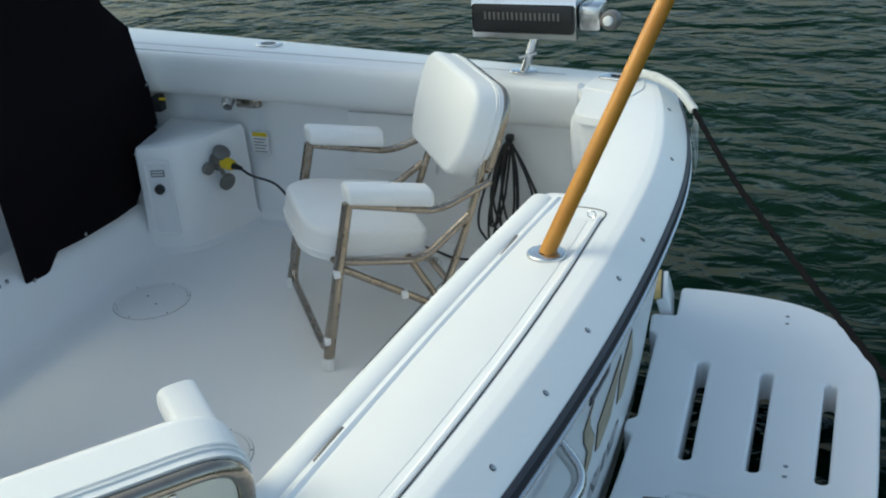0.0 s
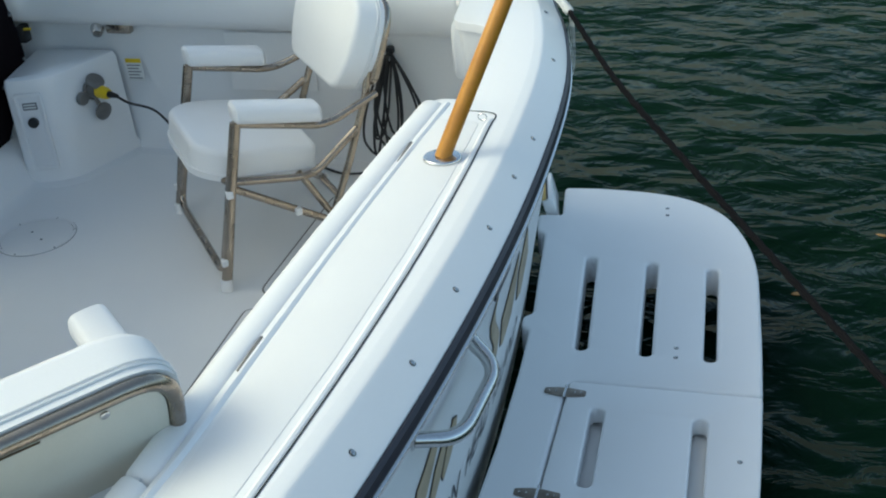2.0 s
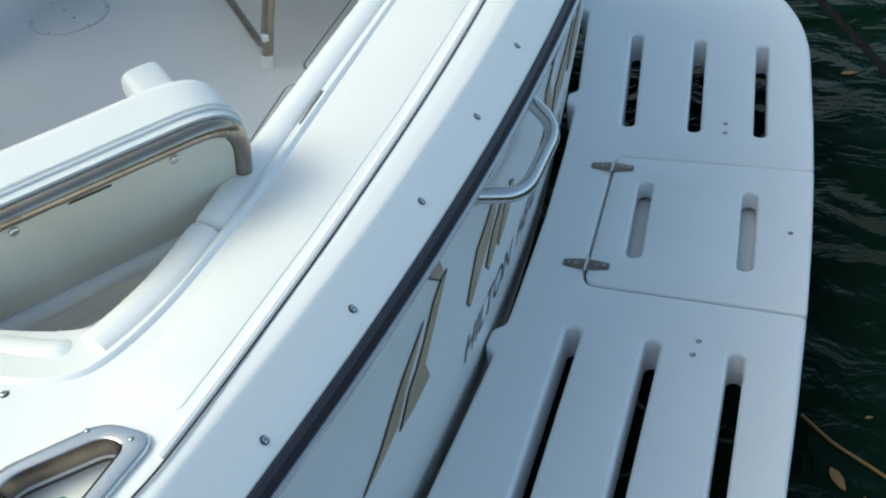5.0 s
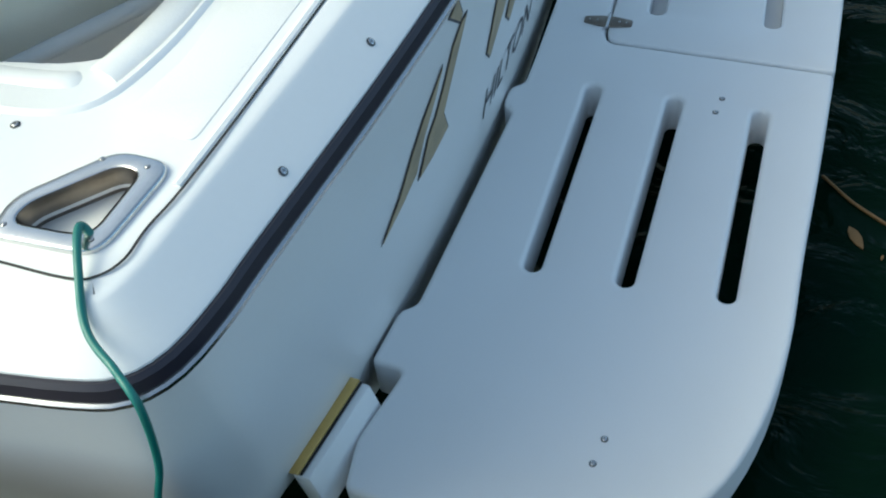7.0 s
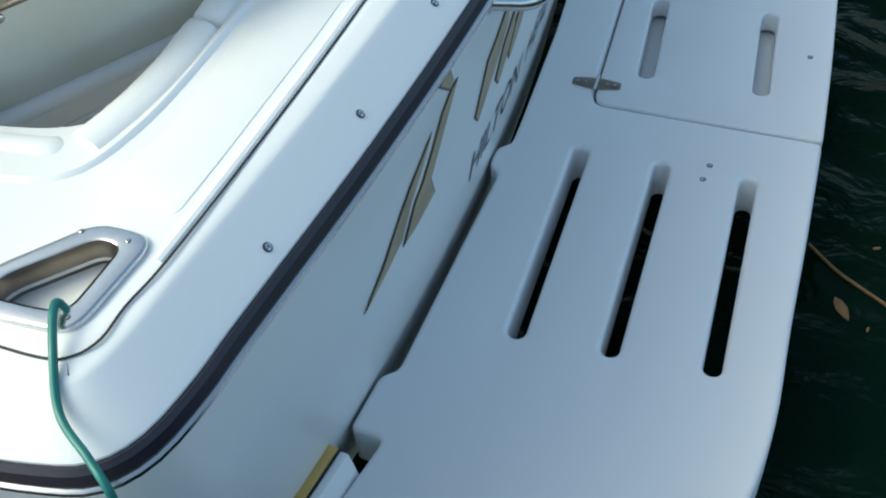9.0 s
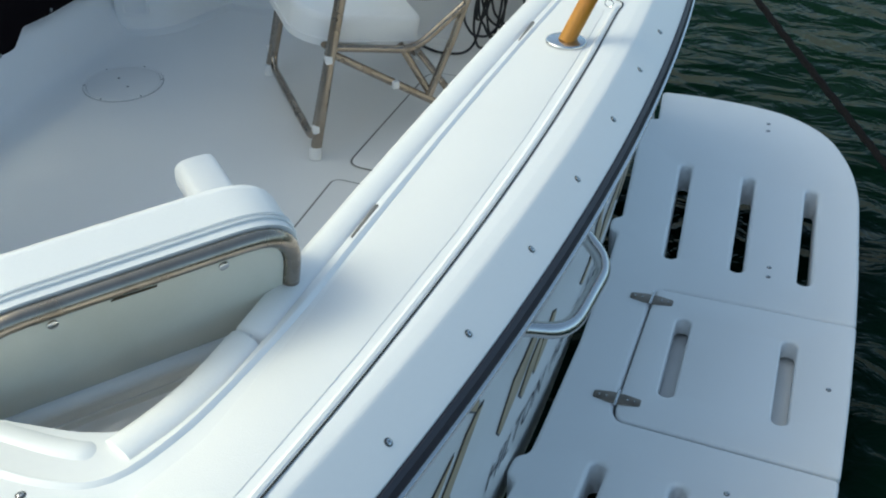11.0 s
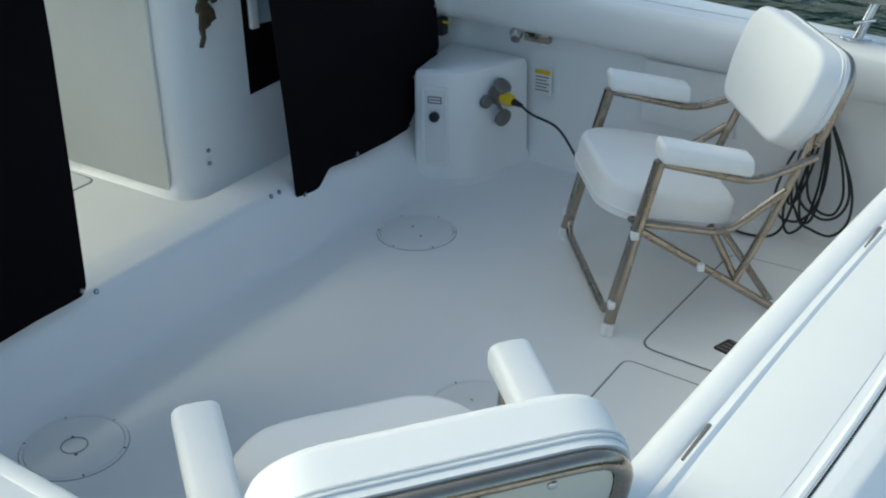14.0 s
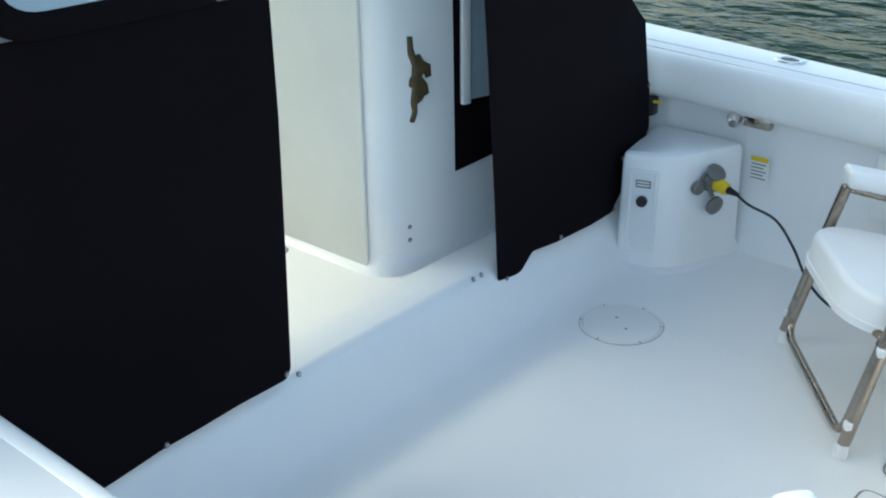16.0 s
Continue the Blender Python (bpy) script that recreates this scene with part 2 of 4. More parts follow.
def block(x0, y0, z0, x1, y1, z1, r=0.006, seg=2):
    bm = bmesh.new()
    bmesh.ops.create_cube(bm, size=1.0)
    bm.transform(Matrix.Translation(((x0 + x1) / 2, (y0 + y1) / 2, (z0 + z1) / 2)) @ Matrix.Diagonal((abs(x1 - x0), abs(y1 - y0), abs(z1 - z0), 1)))
    if r:
        bmesh.ops.bevel(bm, geom=bm.edges[:], offset=r, segments=seg, profile=0.5, affect="EDGES")
    return bm


def disc(c, r, h, seg=16, dome=0.3, axis=(0, 0, 1)):
    """A low turned button: rim, shoulder and crown."""
    prof = [(r, 0), (r, h * (1 - dome)), (r * 0.8, h * 0.93), (r * 0.4, h), (0.001, h)]
    rings = [[Vector((q * math.cos(a), q * math.sin(a), z)) for a in (2 * math.pi * k / seg for k in range(seg))] for q, z in prof]
    bm = loft(rings)
    bm.transform(Matrix.Translation(c) @ Vector(axis).to_track_quat("Z", "Y").to_matrix().to_4x4())
    return bm


def merged(*bms):
    out = bmesh.new()
    for b in bms:
        me = bpy.data.meshes.new("m")
        b.to_mesh(me)
        b.free()
        out.from_mesh(me)
        bpy.data.meshes.remove(me)
    return out


# ---- the boat: shape functions ----
YC = 1.62


def rail_x(y):
    return 0.172 - 0.054 * (y - 1.70) ** 2 - 0.10 * max(0.0, y - 2.25) ** 2


def foot_x(y):
    return -0.052 * (y - 1.65) ** 2


def transom_x(y, z):
    """The raked, curved transom's outer face."""
    k = (z + 0.22) / 0.805
    return foot_x(y) * (1 - k) + (rail_x(y) - 0.018) * k


def sheer(x, y=0):
    return max(0.0, -x - 0.3) * 0.018


# The rub rail's line in plan: far side, far corner, transom, near corner, near side.
RAIL = [(-4.2, 3.60), (-3.2, 3.56), (-2.2, 3.50), (-1.2, 3.41), (-0.6, 3.352), (-0.27, 3.325)]
RAIL = [Vector((x, y, 0)) for x, y in RAIL]
RAIL += [Vector((-0.15, 3.312, 0)), Vector((-0.085, 3.285, 0)), Vector((-0.045, 3.22, 0)), Vector((-0.015, 3.12, 0))]
RAIL += [Vector((rail_x(y), y, 0)) for y in [3.0 - 0.15 * k for k in range(20)]]
RAIL += [Vector((-0.006, -0.12, 0)), Vector((-0.021, -0.215, 0)), Vector((-0.047, -0.308, 0)), Vector((-0.090, -0.360, 0)), Vector((-0.155, -0.378, 0)), Vector((-0.28, -0.390, 0))]
RAIL += [Vector((x, y, 0)) for x, y in [(-0.6, -0.42), (-1.2, -0.455), (-2.2, -0.50), (-3.2, -0.53), (-4.2, -0.55)]]
RAIL = spline(RAIL, 3)


def inward(i):
    d = (RAIL[min(i + 1, len(RAIL) - 1)] - RAIL[max(i - 1, 0)]).normalized()
    return Vector((d.y, -d.x, 0))


def along_rail(profile):
    """Sweeps (distance inwards, height) pairs along the rail's line."""
    return [[p + inward(i) * o + Vector((0, 0, z + sheer(p.x))) for o, z in profile] for i, p in enumerate(RAIL)]


boat = thing("motor_boat", (-1.5, 1.6, -0.5), "white fibreglass motor boat moored stern to the dock", "boat")

# Outer hull below the rail, down into the water.
hull = []
for i, p in enumerate(RAIL):
    row = []
    for z in (0.625, 0.50, 0.36, 0.20, 0.05, -0.10, -0.22, -0.36, -0.55, -0.8):
        q = p + inward(i) * 0.018
        side = min(1.0, max(0.0, (-q.x - 0.12) / 0.5))
        x_t = q.x + (foot_x(q.y) - rail_x(q.y) + 0.018) * (0.585 - z) / 0.805
        x_s = q.x - 0.02 * (0.6 - z)
        x = x_t * (1 - side) + x_s * side
        y = q.y + (1 if q.y < YC else -1) * (0.585 - z) * (0.155 + 0.065 * side) * min(1.0, abs(q.y - YC) / 1.9) ** 6
        if z < -0.23:
            y += (1 if q.y < YC else -1) * (-0.23 - z) * 1.8 * min(1.0, abs(q.y - YC) / 1.9) ** 6
        row.append(Vector((x, y, z + sheer(p.x))))
    hull.append(row)
part("hull", loft(hull, closed=False), GEL, boat)
# Rub rail: dark rubber with a bright strip along its lower half.
rub = part("rub_rail", loft(along_rail([(0.012, 0.641), (-0.008, 0.642), (-0.015, 0.635), (-0.017, 0.614), (-0.013, 0.609), (0.012, 0.609)])), RUBBER, boat, "dark navy rubber rub rail")
part("steel_strip", loft(along_rail([(0.012, 0.6085), (-0.014, 0.6085), (-0.020, 0.604), (-0.020, 0.597), (-0.014, 0.592), (0.012, 0.592)])), STEEL, rub, "bright stainless strip")
# Shoulder between rail and deck edge.
part("deck_edge", loft(along_rail([(-0.003, 0.62), (-0.003, 0.646), (0.006, 0.656), (0.0645, 0.7035), (0.069, 0.7080), (0.074, 0.7110), (0.080, 0.7130), (0.100, 0.7175)]), closed=False), GEL, boat)

# Top deck round the cockpit, one sheet with the cockpit's opening in it.
edge = [p + inward(i) * 0.0995 for i, p in enumerate(RAIL)]
opening = [(-0.225, 0.40), (-0.225, 1.2), (-0.18, 2.085), (-0.065, 2.085), (-0.11, 2.40), (-0.165, 2.71), (-0.30, 2.75), (-0.33, 3.03), (-0.9, 3.08), (-2.2, 3.14), (-3.2, 3.16), (-4.19, 3.16), (-4.19, 0.05), (-3.2, 0.06), (-2.2, 0.09), (-1.2, 0.09), (-0.60, 0.075), (-0.33, 0.11), (-0.26, 0.22)]
radius = [0.1, 0.1, 0.03, 0.03, 0.05, 0.05, 0.05, 0.10, 0.1, 0.1, 0.1, 0, 0, 0.1, 0.1, 0.1, 0.1, 0.10, 0.06]
opening = ring2(opening, radius, 5)
outline = [Vector((p.x, p.y, 0)) for p in edge]
HAWSE = [(-0.318, -0.240), (-0.322, -0.172), (-0.212, -0.058), (-0.138, -0.065), (-0.124, -0.085), (-0.150, -0.225), (-0.175, -0.242)]
hole = ring2([(-0.296, -0.212), (-0.290, -0.176), (-0.197, -0.087), (-0.160, -0.094), (-0.176, -0.206), (-0.205, -0.214)], [0.02, 0.02, 0.02, 0.02, 0.02, 0.02], 4)
hole_far = ring2([(-0.275, 3.145), (-0.19, 3.13), (-0.18, 3.165), (-0.275, 3.178)], 0.012, 3)
part("top_deck", plate(outline, [opening, hole, hole_far], 0.7175, 0.03, 0.0006, lift=sheer), GEL, boat)
# Lining of the cockpit: wall below the deck's inner edge, down to the floor.
low = shifted(opening, 0.035)
wall_rows = [[p + Vector((0, 0, z + sheer(p.x) * max(0.0, z - 0.012) / 0.7)) for p in shifted(opening, d)] for d, z in ((0.004, 0.70), (0.012, 0.66), (0.020, 0.50), (0.026, 0.2), (0.012, 0.05), (-0.012, 0.012), (-0.05, 0.0))]
part("cockpit_lining", loft(wall_rows, cap=False), GEL, boat)

# ---- cockpit floor, sill and helm deck ----
sec = [(-0.15, -0.002), (-1.6, 0.0), (-2.06, 0.0), (-2.11, 0.008), (-2.15, 0.035), (-2.20, 0.12), (-2.235, 0.185), (-2.255, 0.207), (-2.28, 0.216), (-2.40, 0.216), (-2.44, 0.205), (-2.455, 0.165), (-2.49, 0.150), (-4.19, 0.150)]
ys = [-0.05 + 3.3 * k / 12 for k in range(13)]
floor = part("floor", loft([[Vector((x, y, z)) for x, z in sec] for y in ys], closed=False), FLOORM)
tagged(floor, "white textured nonskid cockpit floor with a raised sill", "floor", kind="structure")


def screw_mesh(r=0.008, h=0.003):
    """A domed head with a slot, sitting in a dark countersunk ring."""
    ring = disc((0, 0, -0.0005), r, h * 0.5, 12)
    head = disc((0, 0, h * 0.3), r * 0.66, h * 0.7, 12)
    n = len(ring.faces)
    slots = [block(-r * 0.4, -r * 0.07, h, r * 0.4, r * 0.07, h * 1.06, 0), block(-r * 0.07, -r * 0.4, h, r * 0.07, r * 0.4, h * 1.06, 0)]
    k = n + len(head.faces)
    bm = merged(ring, head, *slots)
    bm.faces.ensure_lookup_table()
    for q, f in enumerate(bm.faces):
        f.material_index = 0 if n <= q < k else 1
    me = bpy.data.meshes.new("screw")
    bm.to_mesh(me)
    bm.free()
    me.materials.append(STEEL)
    me.materials.append(HEAD)
    return me


SCREW = screw_mesh()
SMALL = screw_mesh(0.005, 0.002)


def screw(parent, at, normal=(0, 0, 1), mesh=None, name="screw"):
    ob = new(name, mesh or SCREW)
    ob.parent = parent
    o, p = Vector(), parent
    while p is not None:
        o, p = o + p.location, p.parent
    ob.matrix_basis = Matrix.Translation(Vector(at) - o) @ Vector(normal).to_track_quat("Z", "Y").to_matrix().to_4x4()
    return ob


def round_hatch(x, y, r):
    h = thing("deck_hatch", (x, y, 0), "round white screw-down inspection hatch in the cockpit floor", "deck hatch", "floor hatches")
    circle = [Vector((x + r * math.cos(a), y + r * math.sin(a), 0)) for a in (2 * math.pi * k / 40 for k in range(40))]
    part("ring", plate([Vector((x + (p.x - x) * 1.0, y + (p.y - y) * 1.0, 0)) for p in circle], [[Vector((x + (p.x - x) * 0.93, y + (p.y - y) * 0.93, 0)) for p in circle]], 0.0045, 0.006, 0.002), NONSKID, h)
    part("gap", plate([Vector((x + (p.x - x) * 1.012, y + (p.y - y) * 1.012, 0)) for p in circle], (), 0.0012, 0.004, 0.0004), LINE, h, "grey gap round the lid")
    part("lid", plate([Vector((x + (p.x - x) * 0.92, y + (p.y - y) * 0.92, 0)) for p in circle], (), 0.0042, 0.005, 0.0015), NONSKID, h)
    for k in range(6):
        a = 0.5 + 2 * math.pi * k / 6
        screw(h, (x + r * 0.965 * math.cos(a), y + r * 0.965 * math.sin(a), 0.004), mesh=SMALL)
    for d in (-0.035, 0.035):
        screw(h, (x + d, y - d * 0.7, 0.003), mesh=SCREW, name="lift_socket")
    return h


round_hatch(-1.885, 2.335, 0.147)
locked = round_hatch(-1.945, 0.765, 0.147)
lock = [Vector((-1.945 + 0.036 * math.cos(a), 0.765 + 0.036 * math.sin(a), 0.0055)) for a in (2 * math.pi * k / 20 for k in range(21))]
part("twist_lock", tube(lock, 0.0018, 6), LINE, locked, "grey recessed twist lock")
round_hatch(-1.105, 1.507, 0.147)


def groove(name, pts, w, z, mat, parent, label=""):
    """A narrow inlaid strip along points."""
    pts = [Vector(p) for p in pts]
    rows = []
    for i, p in enumerate(pts):
        d = (pts[min(i + 1, len(pts) - 1)] - pts[max(i - 1, 0)]).normalized()
        s = Vector((d.y, -d.x, 0)) * w / 2
        rows.append([p + s + Vector((0, 0, z)), p + Vector((0, 0, z + 0.0008)), p - s + Vector((0, 0, z))])
    return part(name, loft(rows, closed=False), mat, parent, label)


hh = thing("helm_hatch", (-3.1, 1.5, 0.15), "flush white hatch with a thin seam in the helm deck", "deck hatch")
lid = ring2([(-3.60, 1.05), (-2.995, 1.05), (-2.995, 1.80), (-3.60, 1.80)], 0.04)
part("lid", plate(lid, (), 0.154, 0.006, 0.002), FLOORM, hh)
part("seam", plate(shifted(lid, 0.008), (), 0.1512, 0.004, 0.0004), LINE, hh, "thin grey seam")

# Large lift-up floor hatch beside the transom, and its drain.
fh = thing("fish_box_hatch", (-0.55, 1.8, 0), "flush white floor hatch with a dark seam", "floor hatch")
lid = ring2([(-0.853, 2.065), (-0.24, 2.03), (-0.24, 2.80), (-0.835, 2.79)], 0.05)
part("lid", plate(lid, (), 0.004, 0.006, 0.002), FLOORM, fh)
groove("seam", [*shifted(lid, 0.004), shifted(lid, 0.004)[0]], 0.007, 0.001, LINE, fh, "dark grey seam")
fh2 = thing("fish_box_hatch", (-0.55, 1.0, 0), "flush white floor hatch with a dark seam", "floor hatch")
lid2 = ring2([(-0.857, 1.965), (-0.24, 1.935), (-0.24, 1.1), (-0.845, 1.05)], 0.03)
part("lid", plate(lid2, (), 0.004, 0.006, 0.002), FLOORM, fh2)
groove("seam", [*shifted(lid2, 0.004), shifted(lid2, 0.004)[0]], 0.007, 0.001, LINE, fh2, "dark grey seam")
dr = thing("drain_grate", (-0.616, 2.197, 0), "small black slotted drain cover in the floor", "drain")
part("plate", plate(ring2([(-0.66, 2.165), (-0.60, 2.15), (-0.575, 2.225), (-0.635, 2.24)], 0.012), (), 0.008, 0.008, 0.002), BLACK, dr)
for k in range(4):
    a = Vector((-0.650 + 0.008 * k, 2.172 + 0.017 * k, 0))
    part("rib", tube([a + Vector((0.004, 0, 0.009)), a + Vector((0.058, -0.013, 0.009))], 0.003, 6), GREYP, dr)

# ---- transom cap: lid, ridge, pads, screws ----


def seam_x(y):
    return 0.03 - 0.043 * (y - 1.6) ** 2


def pad_x(y):
    return -0.295 + 0.022 * (y - 0.4) + 0.015 * (y - 0.4) ** 2


seam_pts = [(seam_x(y), y, 0.7178) for y in (1.90, 1.6, 1.2, 0.8, 0.4, 0.1, -0.1)]
seam_pts = [(-0.10, 2.00, 0.7178), (-0.02, 2.00, 0.7178), (0.02, 1.985, 0.7178), (0.029, 1.955, 0.7178)] + seam_pts + [(-0.112, -0.18, 0.7178), (-0.118, -0.235, 0.7178), (-0.14, -0.268, 0.7178), (-0.18, -0.280, 0.7178), (-0.3, -0.272, 0.7186), (-0.5, -0.262, 0.7225)]
groove("deck_seam", spline(seam_pts, 4), 0.0045, 0.0012, BLACKLINE, boat, "dark sealant line")
part("seam_lip", tube(spline([(p[0] - 0.012, p[1], p[2] - 0.004) for p in seam_pts[3:11]], 4), 0.0085, 8), GEL, boat)
panel = [(-0.155, 1.95)] + [(seam_x(y) - 0.035, y) for y in (1.93, 1.6, 1.2, 0.8, 0.4, 0.1, -0.02)] + [(-0.245, 0.012), (-0.205, 0.15), (-0.188, 0.4), (-0.185, 0.9), (-0.170, 1.5)]
part("lid_panel", plate(ring2(panel, 0.02, 4), (), 0.7190, 0.004, 0.0012), NONSKID, boat, "nonskid panel on the transom top")
ridge = [(pad_x(y) + 0.088, y, 0.716) for y in (2.05, 1.6, 1.2, 0.8, 0.5)] + [(-0.222, 0.30, 0.716), (-0.245, 0.15, 0.716), (-0.29, 0.035, 0.716), (-0.37, -0.005, 0.717), (-0.5, -0.012, 0.72)]
part("ridge", tube(spline(ridge, 4), 0.011, 8, 0.5), GEL, boat)


def pad(pts, w=0.078, h=0.075, squash=2.6):
    """A stuffed roll of rounded-square section along points, closed with soft ends."""
    pts = [Vector(p) for p in pts]
    rows = []
    n = len(pts)
    for i, p in enumerate(pts):
        d = (pts[min(i + 1, n - 1)] - pts[max(i - 1, 0)]).normalized()
        s = Vector((d.y, -d.x, 0)).normalized()
        k = min(1.0, 0.55 + 0.22 * min(i, n - 1 - i))
        ring = []
        for a in (2 * math.pi * j / 16 for j in range(16)):
            c, q = math.cos(a), math.sin(a)
            ring.append(p + s * w / 2 * k * math.copysign(abs(c) ** (2 / squash), c) + Vector((0, 0, h / 2 * k * math.copysign(abs(q) ** (2 / squash), q))))
        rows.append(ring)
    return loft(rows)


cp = thing("coaming_pad", (-0.27, 1.2, 0.66), "white vinyl coaming pad along the transom's inner edge", "coaming pad", "coaming pads")
part("pad", pad([(pad_x(y) + 0.037, y, 0.690) for y in [2.07, 2.062, 2.05] + [2.0 - 0.1 * k for k in range(16)] + [0.415, 0.402, 0.395]]), VINYL, cp)
for s_ in (-1, 1):
    part("piping", tube([(pad_x(y) + 0.037 + s_ * 0.021, y, 0.7195) for y in [2.03 - 0.1 * k for k in range(17)]], 0.0022, 6), VINYL, cp, "narrow white edge piping")
cp = thing("coaming_pad", (-0.30, 0.25, 0.66), "white vinyl coaming pad turning the cockpit's corner", "coaming pad", "coaming pads")
part("pad", pad(spline([(pad_x(0.39) + 0.037, 0.388, 0.690), (-0.262, 0.38, 0.69), (-0.268, 0.28, 0.69), (-0.287, 0.18, 0.69), (-0.312, 0.10, 0.69), (-0.318, 0.085, 0.69)], 3)), VINYL, cp)
part("piping", tube(spline([(-0.245, 0.37, 0.7195), (-0.250, 0.28, 0.7195), (-0.268, 0.18, 0.7195), (-0.295, 0.10, 0.7195)], 3), 0.0022, 6), VINYL, cp, "narrow white edge piping")
lip = [(-0.325, 0.085, 0.69), (-0.40, 0.066, 0.69), (-0.6, 0.066, 0.692), (-1.2, 0.078, 0.702), (-2.2, 0.078, 0.722), (-3.2, 0.045, 0.742)]
part("near_coaming", pad(spline(lip, 4), 0.06, 0.07), GEL, boat)
for y in (0.78, 1.72):
    part("pad_clip", block(pad_x(y) + 0.071, y - 0.06, 0.7175, pad_x(y) + 0.079, y + 0.06, 0.7225, 0.002), GREYP, boat, "dark slot beside the pad")
for x, y in ((0.0, 0.0), (0.039, 0.284), (0.072, 0.572), (0.103, 0.855), (0.122, 1.132), (0.134, 1.411), (0.138, 1.681), (0.140, 1.925), (0.094, 2.5), (-0.006, 2.92)):
    off = rail_x(y) - x
    screw(boat, (x, y, 0.6595 + (off - 0.010) * 0.817), (0.62, 0.0, 0.78))
screw(boat, (-0.395, -0.034, 0.7195))

# Far gunwale: stuffed bolster under its inner edge, cap seam, fittings.
bol = thing("gunwale_bolster", (-1.2, 3.07, 0.6), "long white padded bolster along the far gunwale", "bolster")
rows = []
for k in range(24):
    x = -0.36 - 3.6 * k / 23
    y = 3.055 + 0.033 * min(1.0, (-x - 0.3) / 1.9)
    z = 0.638 + sheer(x)
    ring = []
    for a in (2 * math.pi * j / 18 for j in range(18)):
        c, q = math.cos(a), math.sin(a)
        ring.append(Vector((x, y + 0.055 * math.copysign(abs(c) ** 0.8, c) - 0.012 * q, z + 0.092 * math.copysign(abs(q) ** 0.75, q))))
    rows.append(ring)
part("pad", loft(rows), VINYL, bol)
part("end_cap", loft([[p.lerp(sum(rows[0], Vector()) / 18, q) + Vector((d, 0, 0)) for p in rows[0]] for d, q in ((-0.004, 0.0), (0.012, 0.06), (0.022, 0.22), (0.026, 0.5))]), VINYL, bol, "rounded white end of the bolster")
cb = thing("corner_bolster", (-0.31, 2.80, 0.5), "small white padded bolster in the stern corner", "bolster")
part("pad", pad([(-0.283, y, 0.60) for y in (2.775, 2.778, 2.79, 2.85, 2.92, 2.97, 2.98)], 0.075, 0.225, 4.0), VINYL, cb)
groove("gunwale_seam", [(x, 3.165 + 0.05 * min(1, (-x - 0.3) / 2), 0.7175 + sheer(x)) for x in (-0.45, -0.8, -1.2, -1.8, -2.4, -3.2)], 0.004, 0.001, LINE, boat)
part("corner_plate", plate(ring2([(-0.34, 3.03), (-0.15, 2.96), (-0.125, 3.05), (-0.15, 3.18), (-0.33, 3.205)], 0.02), [hole_far], 0.7225, 0.006, 0.0025), GEL, boat, "flat corner moulding")

# ---- hawse pipes and fittings ----
hp = thing("hawse_pipe", (-0.22, -0.15, 0.72), "polished stainless hawse fitting with four screws", "deck fitting", "hawse pipes")
hl = ring2(HAWSE, [0.02, 0.03, 0.03, 0.02, 0.02, 0.03, 0.02], 4)
part("flange", plate(hl, [hole], 0.7275, 0.011, 0.005), STEEL, hp)
part("throat", loft([[p + Vector((0, 0, z)) for p in shifted(hole, d)] for z, d in ((0.7270, 0.0005), (0.712, -0.004), (0.676, 0.004))], cap=False), DARKSTEEL, hp, "steel throat, coloured dark for its dark reflection")
part("well", block(-0.34, -0.25, 0.664, -0.14, -0.06, 0.678, 0.002), GEL, hp)
for x, y in ((-0.395, -0.034), (-0.155, -0.083), (-0.171, -0.220), (-0.303, -0.219), (-0.226, -0.081)):
    if x > -0.35:
        screw(hp, (x, y, 0.7272), mesh=SMALL)
hf = thing("hawse_pipe", (-0.22, 3.14, 0.72), "polished stainless hawse fitting in the far stern corner", "deck fitting", "hawse pipes")
part("flange", plate(ring2([(-0.32, 3.133), (-0.165, 3.108), (-0.155, 3.178), (-0.32, 3.195)], 0.02), [hole_far], 0.7290, 0.006, 0.004), STEEL, hf)
part("throat", loft([[p + Vector((0, 0, z)) for p in hole_far] for z in (0.7270, 0.62)], cap=False), STEEL, hf)


def rod_holder(x, y, z, tilt=(0, 0)):
    rh = thing("rod_holder", (x, y, z), "round stainless rod holder set into the gunwale", "rod holder", "rod holders")
    e = [Vector((x + 0.062 * math.cos(a), y + 0.042 * math.sin(a), 0)) for a in (2 * math.pi * k / 28 for k in range(28))]
    i = [Vector((x + 0.036 * math.cos(a), y + 0.024 * math.sin(a), 0)) for a in (2 * math.pi * k / 28 for k in range(28))]
    part("flange", plate(e, [i], z + 0.006, 0.006, 0.004), STEEL, rh)
    # A shallow black disc paints the shade down the tube.
    part("cup", loft([[p + Vector((0, 0, h)) for p in i] for h in (z + 0.005, z + 0.002)], cap=True), BLACK, rh, "black disc for the shade in the opening")
    return rh


rod_holder(-1.81, 3.31, 0.7175 + sheer(-1.8))

# ---- wooden pole standing in a flagstaff socket ----
wp = thing("wooden_pole", (-0.053, 1.688, 0.72), "varnished orange-brown wooden pole standing in a chrome socket", "pole")
top = Vector((0.432, 2.17, 1.90))
foot = Vector((-0.053, 1.688, 0.722))
part("shaft", tube([foot + (top - foot) * k / 12 for k in range(13)], 0.0215, 14), WOOD, wp)
e = [Vector((-0.053 + 0.052 * math.cos(a), 1.688 + 0.046 * math.sin(a), 0)) for a in (2 * math.pi * k / 30 for k in range(30))]
part("socket_flange", plate(e, (), 0.7285, 0.009, 0.005), STEEL, wp, "polished chrome flange")
